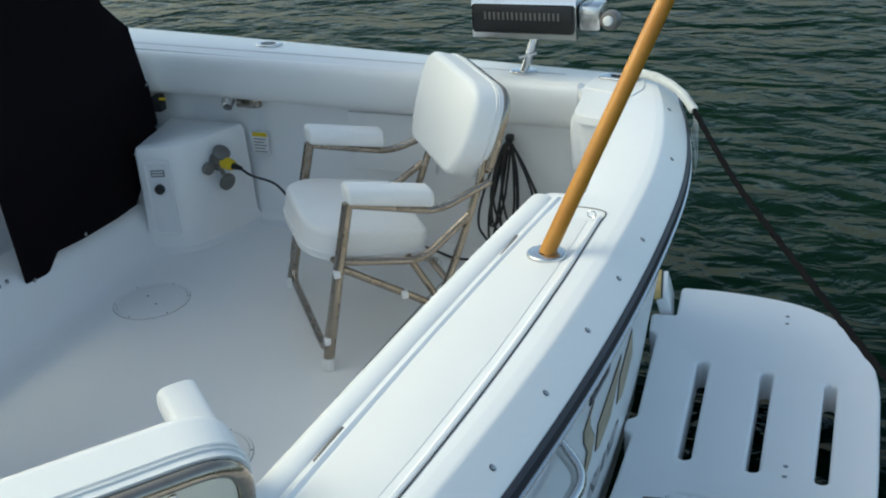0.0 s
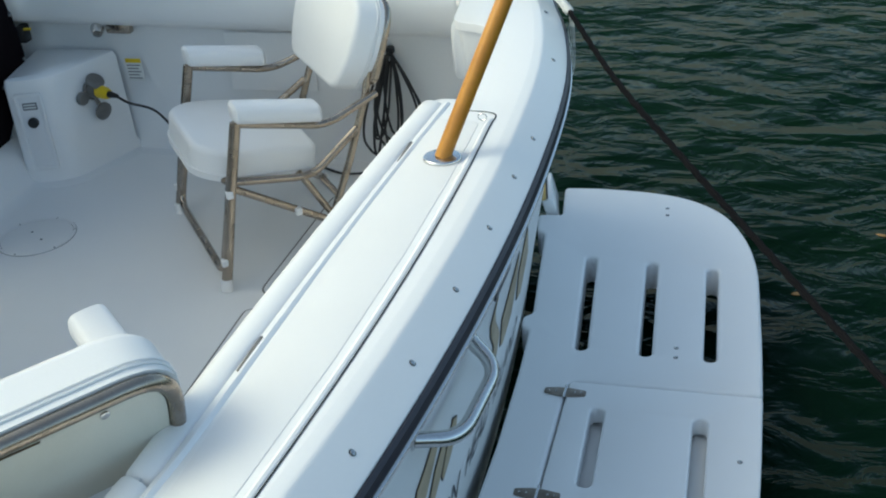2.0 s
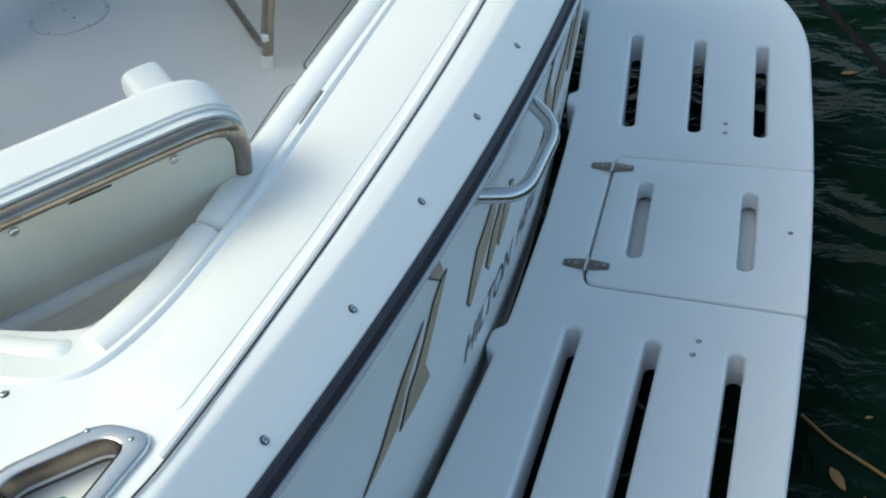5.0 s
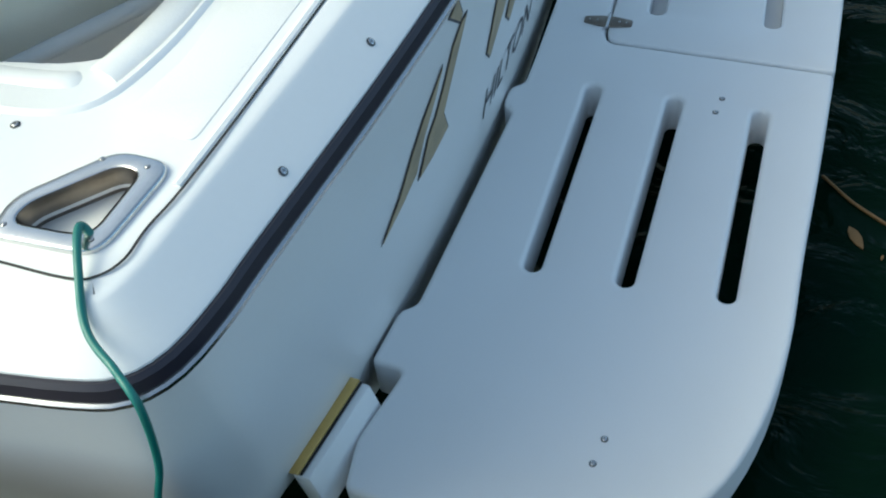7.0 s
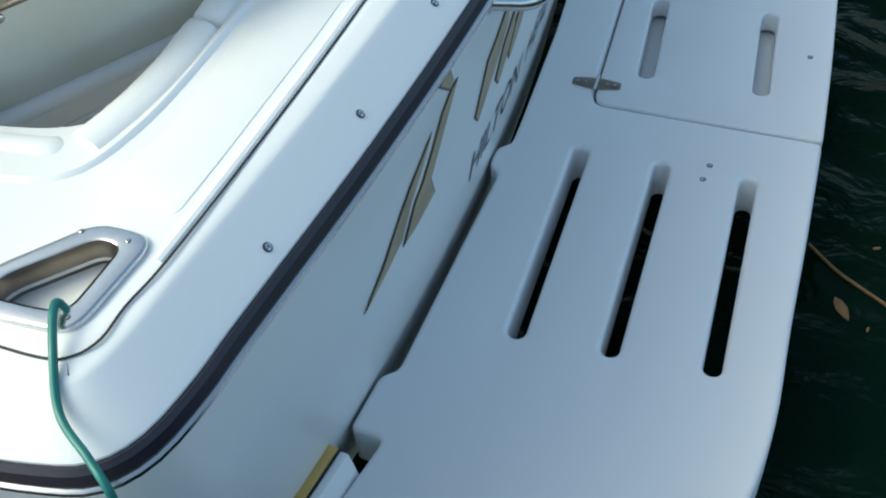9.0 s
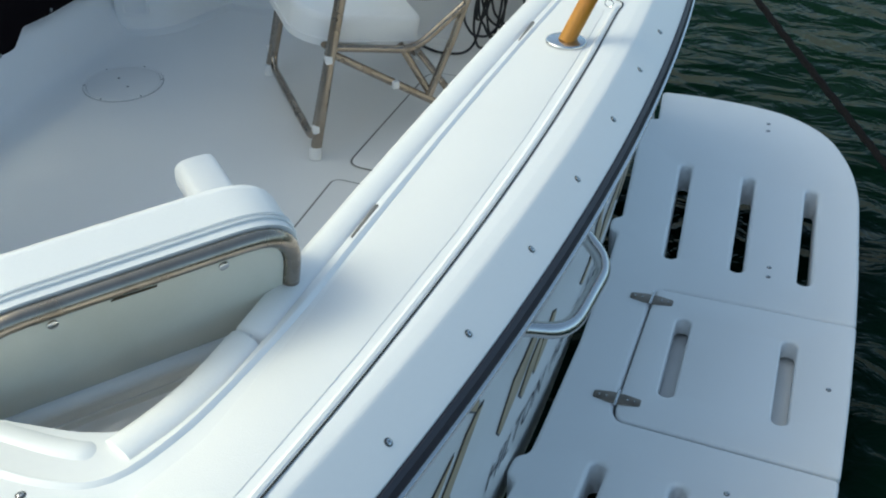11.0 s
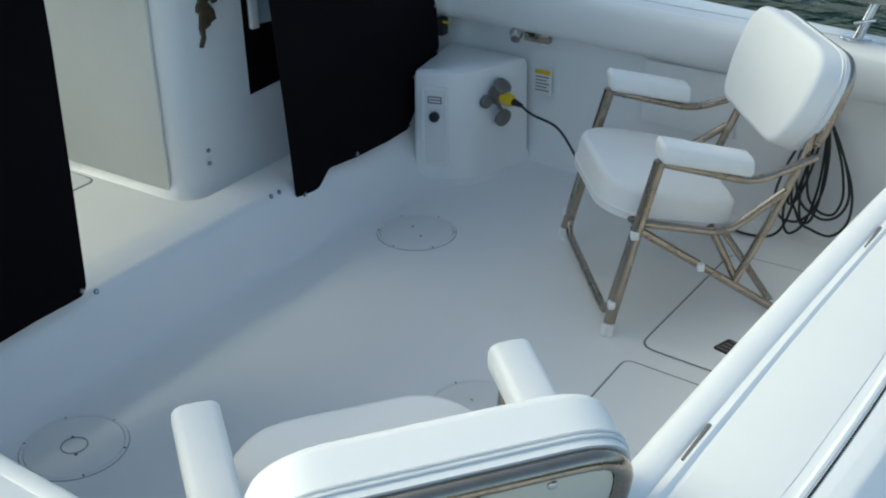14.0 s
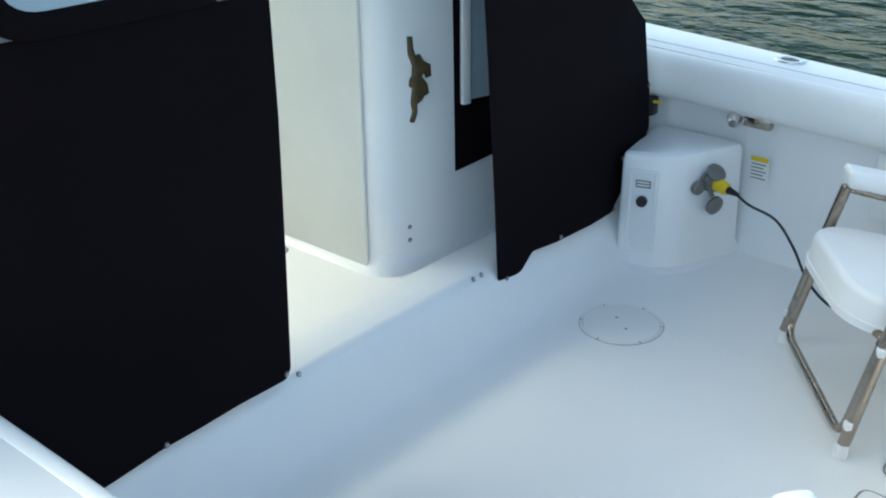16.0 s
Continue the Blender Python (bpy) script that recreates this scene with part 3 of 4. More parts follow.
part("ring_pin", tube([Vector((0.0 + 0.012 * math.cos(a), 1.925, 0.735 + 0.010 * math.sin(a))) for a in (2 * math.pi * k / 12 for k in range(13))], 0.0018, 6), STEEL, wp)

# ---- swim platform ----
sp = thing("swim_platform", (0.4, 1.675, -0.28), "white swim platform with drainage slots and a centre hatch", "swim platform")
YM, TOP = 1.675, -0.22


def outer_x(y):
    return 0.802 - 0.034 * (y - YM) ** 2


inner = []
for y0, y1, gap in ((3.12, 2.99, 0.004), (2.97, 2.40, 0.036), (2.38, 2.32, 0.004), (2.30, 2.05, 0.036)):
    inner += [(foot_x(y0) + gap, y0), (foot_x(y1) + gap, y1)]
far_ring = [(0.195, 2.033), (outer_x(2.035), 2.035), (outer_x(2.3), 2.3), (outer_x(2.6), 2.6), (0.762, 2.80), (0.72, 3.00), (0.63, 3.20), (0.48, 3.32), (0.30, 3.362), (0.1, 3.372), (-0.04, 3.362), (-0.012, 3.125)] + inner[0:]
near_inner = []
for y0, y1, gap in ((0.275, 0.425, 0.004), (0.445, 1.10, 0.036), (1.12, 1.19, 0.004), (1.21, 1.30, 0.036)):
    near_inner += [(foot_x(y0) + gap, y0), (foot_x(y1) + gap, y1)]
body = far_ring[1:] + [(foot_x(1.7) + 0.036, 1.7)] + near_inner[::-1] + [(-0.016, 0.268), (-0.062, 0.085), (-0.050, -0.030), (0.1, -0.050), (0.32, -0.052), (0.52, -0.008), (0.66, 0.105), (0.735, 0.29), (0.770, 0.50), (outer_x(0.75), 0.75), (outer_x(1.0), 1.0), (outer_x(1.375), 1.375), (0.215, 1.405), (0.195, 1.44), (0.195, 2.00), (0.215, 2.033)]
rad = [0.02] * len(body)
for i, (x, y) in enumerate(body):
    if x > 0.25 and (y > 2.3 or y < 1.2):
        rad[i] = 0.12
body_loop = ring2(body, rad, 4)


def slot(x0, y0, x1, y1, w=0.042):
    d = Vector((x1 - x0, y1 - y0, 0)).normalized()
    s, r = Vector((d.y, -d.x, 0)), w / 2
    out = []
    for c, sg in ((Vector((x0, y0, 0)) + d * r, -1), (Vector((x1, y1, 0)) - d * r, 1)):
        for k in range(9):
            a = math.pi * k / 8
            out.append(c + (s * math.cos(a) * (1 if sg > 0 else -1) + d * math.sin(a) * sg) * r)
    return out


slots = [slot(0.187, 0.592, 0.210, 1.235), slot(0.399, 0.590, 0.420, 1.222), slot(0.622, 0.590, 0.634, 1.208)]
slots += [slot(0.207, 2.205, 0.155, 2.812), slot(0.420, 2.200, 0.383, 2.795), slot(0.628, 2.197, 0.602, 2.775)]
part("deck", plate(body_loop, slots, TOP, 0.115, 0.014, 4), POLY, sp)
lid = [(0.201, 2.027), (outer_x(2.03), 2.029), (outer_x(1.7), 1.7), (outer_x(1.38), 1.381), (0.218, 1.411), (0.201, 1.442)]
part("centre_hatch", plate(ring2(lid, [0.02, 0.012, 0.1, 0.012, 0.02, 0.02], 4), [slot(0.319, 1.540, 0.309, 1.905, 0.045), slot(0.628, 1.530, 0.619, 1.897, 0.045)], TOP, 0.06, 0.008), POLY, sp)
part("hatch_tray", block(0.20, 1.41, TOP - 0.115, 0.70, 2.02, TOP - 0.075, 0.004), POLY, sp)
for y in (1.486, 1.963):
    hg = part("hinge", plate(ring2([(0.130, y - 0.012), (0.175, y - 0.022), (0.215, y - 0.022), (0.262, y - 0.012), (0.262, y + 0.014), (0.215, y + 0.022), (0.175, y + 0.022), (0.130, y + 0.014)], 0.006), (), TOP + 0.004, 0.004, 0.002), DARKSTEEL, sp, "dulled steel butterfly hinge")
    part("knuckle", tube([(0.1965, y - 0.03, TOP + 0.005), (0.1965, y + 0.03, TOP + 0.005)], 0.005, 8), STEEL, hg)
    for dx in (-0.05, -0.03, 0.03, 0.05):
        screw(hg, (0.1965 + dx, y, TOP + 0.0035), mesh=SMALL)
for x, y in ((0.432, 0.194), (0.420, 0.134), (0.534, 1.232), (0.524, 1.180), (0.398, 3.217), (0.403, 3.16), (0.516, 2.254), (0.519, 2.201), (0.742, 1.716)):
    screw(sp, (x, y, TOP))

# ---- unseen pier under the viewer, added to shade the near hull ----
PIER_Y = -0.68
pier = tagged(new("pier"), "unseen weathered timber finger pier shading the near hull", "pier", kind="structure")
for k in range(24):
    part("plank", block(-6.6 + 0.40 * k, -2.6, 0.30, -6.21 + 0.40 * k, PIER_Y, 0.34, 0.004, 1), PIERW, pier)
part("edge_beam", block(-6.6, PIER_Y - 0.12, 0.02, 2.99, PIER_Y - 0.01, 0.298, 0.006, 1), PIERW, pier)
for k in range(6):
    part("piling", tube([(-6.0 + 1.7 * k, PIER_Y - 0.3, -2.0), (-6.0 + 1.7 * k, PIER_Y - 0.3, 0.295)], 0.13, 14), PIERW, pier)

# ---- water ----
bm = bmesh.new()
bmesh.ops.create_grid(bm, x_segments=2, y_segments=2, size=900)
bm.transform(Matrix.Translation((0, 0, -0.48)))
tagged(part("water", bm, WATER, smooth=False), "dark green rippled harbour water", "water", kind="structure")

# ---- folding deck chairs ----


def deck_chair():
    """Facing +y, feet on z = 0."""
    ch = thing("deck_chair", (0, 0, 0), "folding deck chair with white vinyl cushions and bronzed aluminium frame", "chair", "deck chairs")
    R = 0.0135
    lean = Matrix.Translation((0, 0.2, 0.40)) @ pose(0, 0, 0, 11, 0, 0) @ Matrix.Translation((0, -0.2, -0.40))
    seat = ring2([(-0.252, -0.130), (0.252, -0.130), (0.285, 0.19), (0.19, 0.290), (-0.19, 0.290), (-0.285, 0.19)], [0.035, 0.035, 0.08, 0.07, 0.07, 0.08], 6)
    bm = plate(seat, (), 0.474, 0.106, 0.022, 4)
    for v in bm.verts:
        v.co.z += 0.010 * max(0, 1 - (v.co.x / 0.28) ** 2) * (1 if v.co.z > 0.42 else 0)
    bm.transform(lean)
    part("seat_cushion", bm, VINYL, ch, at=0)
    loop = shifted(seat, 0.002)
    bm = tube([*[p + Vector((0, 0, 0.392)) for p in loop], loop[0] + Vector((0, 0, 0.392))], 0.0035, 6)
    bm.transform(lean)
    part("seat_piping", bm, VINYL, ch, at=0)
    # Back cushion, built lying down and then tipped up.
    back = ring2([(-0.225, 0.060), (0.225, 0.060), (0.300, 0.19), (0.292, 0.40), (-0.292, 0.40), (-0.300, 0.19)], [0.05, 0.05, 0.11, 0.12, 0.12, 0.11], 7)
    tip = pose(0, -0.24, 0.510, 110, 0, 0)
    up = tip @ Matrix.Scale(-1, 4, (0, 0, 1))
    bm = plate(back, (), 0.038, 0.100, 0.022, 4)
    for v in bm.verts:
        if v.co.z > 0:
            v.co.z += 0.012 * max(0, 1 - (v.co.x / 0.32) ** 2)
    bm.transform(up)
    part("back_cushion", bm, VINYL, ch, at=0)
    for d, z in ((0.002, -0.036), (0.002, -0.046), (-0.003, -0.060)):
        loop = shifted(back, d)
        bm = tube([*[p + Vector((0, 0, z)) for p in loop], loop[0] + Vector((0, 0, z))], 0.0026, 6)
        bm.transform(up)
        part("back_piping", bm, VINYL, ch, at=0)
    rear = ring2([(-0.285, 0.095), (0.285, 0.095), (0.299, 0.17), (0.290, 0.40), (-0.290, 0.40), (-0.299, 0.17)], [0.07, 0.07, 0.10, 0.11, 0.11, 0.10], 7)
    bm = plate(shifted(rear, -0.034), (), -0.066, 0.012, 0.004, 2)
    bm.transform(up)
    part("back_panel", bm, VINYLBACK, ch, "aged ivory vinyl back panel", at=0)
    loop = shifted(rear, -0.017)
    bm = tube([*[p + Vector((0, 0, -0.076)) for p in loop], loop[0] + Vector((0, 0, -0.076))], 0.0160, 12)
    bm.transform(up)
    fr = part("back_frame", bm, ALU, ch, at=0)
    for x in (-0.14, 0.14):
        bm = disc((x, 0.366, 0.091), 0.009, 0.005, 10)
        bm.transform(tip)
        part("rivet", bm, STEEL, fr, at=0)
    bm = tube([(-0.25, 0.122, -0.084), (0.25, 0.122, -0.084)], 0.017, 10)
    bm.transform(up)
    part("lower_roll", bm, VINYL, ch, "white vinyl roll along the bottom of the back", at=0)
    bm = plate(ring2([(-0.045, 0.3545), (0.03, 0.3530), (0.032, 0.3565), (-0.04, 0.3590)], 0.001), (), -0.0785, 0.002, 0.0005, 1)
    bm.transform(up)
    part("rust_stain", bm, DARKB, ch, "rusty worn seam", at=0)
    for s in (-1, 1):
        drop = lambda y: 0.064 * (0.14 - y) / 0.28
        part("arm_pad", pad([(s * 0.312, y, 0.625 - drop(y)) for y in (0.152, 0.149, 0.140, 0.05, -0.05, -0.128, -0.137, -0.141)], 0.094, 0.070, 3.4), VINYL, ch, at=0)
        part("arm_tube", tube(fillet([(s * 0.312, 0.150, 0.585), (s * 0.312, -0.16, 0.500), (s * 0.285, -0.355, 0.560)], 0.06), R), ALU, ch, at=0)
        part("front_leg", tube([(s * 0.312, 0.142, 0.588), (s * 0.322, 0.206, 0.33), (s * 0.335, 0.276, 0.02)], 0.0185, 12), ALU, ch, at=0)
        part("foot_cap", tube([(s * 0.334, 0.2735, 0.045), (s * 0.335, 0.2775, 0.0)], [0.0205, 0.022], 12), VINYL, ch, "white rubber foot cap", at=0)
        part("seat_rail", tube(fillet([(s * 0.304, 0.195, 0.380), (s * 0.300, -0.09, 0.322), (s * 0.275, -0.275, 0.445)], 0.06), R), ALU, ch, at=0)
        part("back_upright", tube([(s * 0.262, -0.395, 0.82), (s * 0.265, -0.322, 0.55), (s * 0.270, -0.235, 0.325), (s * 0.275, -0.145, 0.13)], R), ALU, ch, at=0)
        part("rear_foot_cap", tube([(s * 0.272, -0.285, 0.035), (s * 0.271, -0.298, 0.0)], [0.018, 0.0195], 12), VINYL, ch, "white rubber foot cap", at=0)
        part("brace", tube([(s * 0.300, 0.205, 0.365), (s * 0.272, -0.290, 0.015)], R), ALU, ch, at=0)
        part("cross_leg", tube([(s * 0.285, -0.10, 0.325), (-s * 0.25, -0.285, 0.03)], R * 0.9), ALU, ch, at=0)
        part("strut", tube([(s * 0.262, -0.05, 0.335), (s * 0.268, -0.150, 0.135)], R * 0.9), ALU, ch, at=0)
        for q in ((s * 0.330, 0.208, 0.35), (s * 0.338, 0.268, 0.11), (s * 0.300, -0.02, 0.206)):
            part("clip", block(q[0] - 0.012, q[1] - 0.012, q[2] - 0.014, q[0] + 0.012, q[1] + 0.012, q[2] + 0.014, 0.005), VINYL, ch, "white plastic clip", at=0)
    part("foot_bar", tube(fillet([(-0.295, 0.195, 0.36), (-0.302, 0.272, 0.050), (0.302, 0.272, 0.050), (0.295, 0.195, 0.36)], 0.06), R), ALU, ch, at=0)
    part("front_rail", tube(fillet([(-0.304, 0.19, 0.372), (-0.20, 0.215, 0.374), (0.20, 0.215, 0.374), (0.304, 0.19, 0.372)], 0.07), R), ALU, ch, at=0)
    return ch


chair = deck_chair()
chair.matrix_basis = pose(-0.975, 2.505, 0, 0, 0, math.degrees(math.atan2(0.77, -0.64)))
chair2 = copy_thing(chair, pose(-0.734, 0.567, 0, 0, 0, math.degrees(math.atan2(0.74, 0.67)) + 4.5))

SNAP = screw_mesh(0.009, 0.005)

chair.scale.z = 0.98
chair2.scale = (1.0, 1.0, 1.035)
# The nearer chair stands folded a little less: its seat and arms sit higher.
for ob in chair2.children:
    if ob.name.startswith("seat_"):
        ob.location.z += 0.028
    elif ob.name.startswith("arm_"):
        ob.location.z += 0.028

# ---- cabin end: pillar, cream side, canvas curtains ----
pil = thing("helm_pillar", (-2.7, 2.2, 0.15), "white moulded cabin bulkhead beside the open doorway", "bulkhead", kind="structure")
sec = ring2([(-2.585, 1.868), (-2.46, 2.36), (-2.38, 2.78), (-2.40, 2.80), (-4.1, 2.80), (-4.1, 1.868)], [0.07, 0.1, 0.1, 0, 0, 0], 6)
part("bulkhead", loft([[p + Vector((0, 0, z)) for p in shifted(sec, d)] for d, z in ((0.05, 0.145), (0.015, 0.17), (0.0, 0.21), (0, 1.0), (0, 2.3))]), GEL, pil)
part("side_return", block(-4.1, 2.70, 0.145, -2.33, 3.12, 0.70, 0.02), GEL, pil)
# Unseen roof and front, added and sized to keep sun off the cockpit floor.
part("hardtop", block(-4.4, -0.42, 2.25, -2.18, 3.52, 2.31, 0.03), GEL, pil, "unseen white hardtop over the helm, shading the cockpit")
part("unseen_front_wall", block(-4.45, -0.42, 0.15, -4.38, 3.52, 1.25, 0.02), GEL, pil)
part("unseen_windscreen_header", block(-4.45, -0.42, 1.85, -4.38, 3.52, 2.26, 0.02), GEL, pil)
for y in (-0.40, 1.55, 3.42):
    part("unseen_windscreen_post", block(-4.445, y, 1.24, -4.38, y + 0.08, 1.86, 0.015), GEL, pil)
part("side_panel", block(-4.1, 1.853, 0.155, -2.650, 1.866, 2.2, 0.004), CREAM, pil, "cream side panel")


def curtain(name, outline, x_of, label, bulge=0.012):
    """A hanging canvas sheet given by its outline in (y, z); x_of(y, z) hangs it."""
    cu = thing(name, (x_of(*outline[0]), outline[0][0], 0.2), label, "canvas curtain", "enclosure curtains")
    loop = ring2(outline, 0.01, 2)
    bm = bmesh.new()
    vs = [bm.verts.new((p.x, p.y, 0)) for p in loop]
    f = bm.faces.new(vs)
    bmesh.ops.triangulate(bm, faces=[f])
    for _ in range(4):
        bmesh.ops.subdivide_edges(bm, edges=[e for e in bm.edges if e.calc_length() > 0.07], cuts=1)
    bmesh.ops.triangulate(bm, faces=bm.faces[:])
    for v in bm.verts:
        y, z = v.co.x, v.co.y
        n = noise.noise(Vector((y * 2.2, z * 1.1, 3.0))) * bulge + noise.noise(Vector((y * 7, z * 1.5, 9.0))) * bulge * 0.35
        v.co = (x_of(y, z) + n, y, z)
    r = bmesh.ops.extrude_face_region(bm, geom=bm.faces[:])
    for v in r["geom"]:
        if isinstance(v, bmesh.types.BMVert):
            v.co.x -= 0.004
    part("cloth", bm, CANVAS, cu)
    return cu


near_cu = curtain("canvas_curtain", [(-0.20, 0.20), (0.2, 0.20), (0.46, 0.205), (0.65, 0.222), (0.9, 0.235), (1.085, 0.235), (1.105, 0.26), (1.128, 0.6), (1.150, 1.0), (1.160, 1.325), (0.42, 1.345), (-0.20, 1.37)], lambda y, z: -2.225 - 0.035 * (z - 0.2), "black canvas enclosure curtain snapped to the sill")
far_cu = curtain("canvas_curtain", [(2.065, 0.165), (2.10, 0.150), (2.19, 0.158), (2.25, 0.215), (2.39, 0.205), (2.60, 0.200), (2.745, 0.205), (2.785, 0.43), (2.955, 0.458), (2.965, 0.49), (2.952, 0.675), (2.912, 0.69), (2.876, 0.84), (2.908, 0.912), (2.86, 0.955), (2.765, 1.045), (2.69, 1.9), (1.93, 1.9), (1.98, 1.16)], lambda y, z: -2.22 + 0.03 * (y - 2.1), "black canvas enclosure curtain hanging loose by the doorway")
for cu, pts in ((near_cu, ((0.655, 0.245), (1.075, 0.262), (0.25, 0.225))), (far_cu, ((2.095, 0.170), (2.40, 0.222), (2.735, 0.222), (2.768, 0.42), (2.935, 0.480), (2.922, 0.67)))):
    for y, z in pts:
        screw(cu, (-2.208 + (0.03 * (y - 2.1) if cu is far_cu else -0.001), y, z), (1, 0, 0), SNAP, "snap")
# Clear window panel with a broad black border above the near curtain.
wp2 = thing("window_panel", (-2.30, 0.45, 1.4), "clear vinyl enclosure window with a broad black border", "enclosure window")
frame_out = ring2([(0.36, 1.340), (1.09, 1.325), (1.09, 2.15), (0.36, 2.15)], 0.16, 8)
frame_in = ring2([(0.425, 1.398), (1.02, 1.388), (1.02, 2.08), (0.425, 2.08)], 0.11, 8)
flip = Matrix(((0, 0, 1, -2.253), (1, 0, 0, 0), (0, 1, 0, 0), (0, 0, 0, 1)))
bm = plate(frame_out, [frame_in], 0.0, 0.006, 0.002, 2)
bm.transform(flip)
part("border", bm, CANVAS, wp2)
bm = plate(shifted(frame_in, 0.01), (), -0.002, 0.002, 0.0005, 1)
bm.transform(flip)
part("pane", bm, CLEAR, wp2)
part("white_coaming", block(-2.45, -0.5, 1.20, -2.315, 1.10, 1.385, 0.02), GEL, pil, "white cabin moulding behind the curtain")
for y in (1.157, 1.960, 2.003):
    screw(pil, (-2.253 + 0.004 * (y > 1.9), y, 0.206), (1, 0, 0.6), mesh=SNAP, name="snap")
for z in (0.255, 0.305):
    screw(pil, (-2.548, 1.972, z + 0.006), (1, -0.3, 0), mesh=SCREW)

# ---- pump box against the far wall ----
bx = thing("pump_box", (-1.98, 2.9, 0), "white moulded box with a shore power inlet and rocker panel", "deck box")
sec = ring2([(-2.175, 2.735), (-1.985, 2.795), (-1.865, 3.12), (-2.25, 3.12)], [0.03, 0.09, 0, 0], 6)
part("body", loft([[p + Vector((0, 0, z)) for p in shifted(sec, d)] for d, z in ((0.05, 0.0), (0.015, 0.015), (0.0, 0.06), (-0.004, 0.43), (-0.010, 0.452), (-0.026, 0.462))]), GEL, bx)

# Recessed rocker panel on the box, with a knob and a small plate.
u = Vector((0.19, 0.06, 0)).normalized()
nrm = Vector((u.y, -u.x, 0))
face = Matrix.Translation((-2.152, 2.742, 0.015)) @ Matrix(((u.x, 0, nrm.x, 0), (u.y, 0, nrm.y, 0), (0, 1, 0, 0), (0, 0, 0, 1)))
bm = plate(ring2([(0.012, 0.05), (0.125, 0.05), (0.125, 0.385), (0.012, 0.385)], 0.012), [ring2([(0.026, 0.065), (0.111, 0.065), (0.111, 0.37), (0.026, 0.37)], 0.008)], 0.006, 0.008, 0.003)
bm.transform(face)
pf = part("panel_frame", bm, GEL, bx)
bm = plate(ring2([(0.024, 0.063), (0.113, 0.063), (0.113, 0.372), (0.024, 0.372)], 0.004), (), 0.0015, 0.004, 0.0008)
bm.transform(face)
part("panel", bm, POLY, bx)
bm = disc((0, 0, 0), 0.021, 0.022, 18)
bm.transform(face @ Matrix.Translation((0.070, 0.262, 0.001)))
part("knob", bm, BLACK, bx, "black round knob")
bm = plate(ring2([(0.042, 0.315), (0.100, 0.315), (0.100, 0.345), (0.042, 0.345)], 0.003), (), 0.004, 0.004, 0.001)
bm.transform(face)
pl = part("name_plate", bm, INK, bx, "small grey plate")
for z in (0.322, 0.334):
    bm = block(0.047, z, 0.004, 0.095, z + 0.006, 0.0052, 0)
    bm.transform(face)
    part("print_bar", bm, PAPER, pl)

# Shore power inlet: round grey body, hinged cap hanging open, yellow plug with its cord.
u2 = Vector((0.12, 0.325, 0)).normalized()
n2 = Vector((u2.y, -u2.x, 0))
inlet = thing("power_inlet", (-1.93, 2.945, 0.32), "grey shore power inlet with its cap hanging open", "power inlet")
c = Vector((-1.920, 2.958, 0.343)) + n2 * 0.006
part("flange", disc(c - n2 * 0.008, 0.042, 0.018, 20, 0.3, n2), GREYP, inlet)
part("collar", tube([c, c + n2 * 0.045], [0.034, 0.030], 18), GREYP, inlet)
part("hood", disc(c + n2 * 0.03 + Vector((0, 0, 0.038)), 0.038, 0.014, 18, 0.4, n2 + Vector((0, 0, 1.2))), GREYP, inlet)
part("cap", disc(c + n2 * 0.02 + u2 * 0.012 + Vector((0, 0, -0.095)), 0.038, 0.018, 18, 0.4, n2 + Vector((0, 0, -0.2))), GREYP, inlet, "hanging round cap")
part("strap", tube([c + Vector((0, 0, -0.03)), c + n2 * 0.025 + Vector((0, 0, -0.06))], 0.009, 8), GREYP, inlet)
part("second_cap", disc(c - u2 * 0.055 + Vector((0, 0, -0.02)) - n2 * 0.006, 0.028, 0.02, 16, 0.4, n2), GREYP, inlet)
cord = thing("shore_power_cable", (-1.85, 2.92, 0.32), "yellow power plug with a long black cord", "power cable")
p0 = c + n2 * 0.03
p1 = p0 + n2 * 0.075 + Vector((0, 0, -0.004))
part("plug", tube([p0, p0 + (p1 - p0) * 0.15, p0 + (p1 - p0) * 0.75, p1], [0.024, 0.028, 0.025, 0.018], 14), YELLOW, cord, "yellow moulded plug")
part("strain_relief", tube([p1, p1 + n2 * 0.05], [0.015, 0.008], 10), BLACK, cord)
path = [p1 + n2 * 0.04, p1 + n2 * 0.10 + Vector((0.01, 0, -0.02)), (-1.61, 2.895, 0.285), (-1.52, 2.865, 0.215), (-1.44, 2.845, 0.11), (-1.36, 2.88, 0.025), (-1.30, 2.93, 0.012), (-1.05, 3.02, 0.010), (-0.85, 2.95, 0.010), (-0.74, 2.99, 0.03), (-0.70, 3.04, 0.20), (-0.66, 3.075, 0.44)]
part("cord", tube(spline(path, 8), 0.0052, 8), BLACK, cord)

# Coil of black cord hanging on the far wall.
coil = thing("cord_coil", (-0.66, 3.07, 0.45), "loosely looped black cord hanging on the cockpit wall", "cord")
rng = random.Random(4)
for k in range(7):
    w, d, s = 0.030 + 0.019 * k, 0.33 + 0.10 * rng.random() + 0.015 * (k % 3), rng.uniform(-0.09, 0.06)
    loop = []
    for j in range(25):
        a = 2 * math.pi * j / 24
        q = (1 - math.cos(a)) / 2
        loop.append(Vector((-0.645 + s * q + w * math.sin(a) * (0.35 + 0.65 * q), 3.065 - 0.006 * k - 0.05 * q * rng.uniform(0.6, 1.0), 0.485 - d * q)))
    part("loop", tube(spline(loop, 2), 0.0050, 8), BLACK, coil)
part("hook", block(-0.662, 3.05, 0.478, -0.632, 3.10, 0.505, 0.006), BLACK, coil)

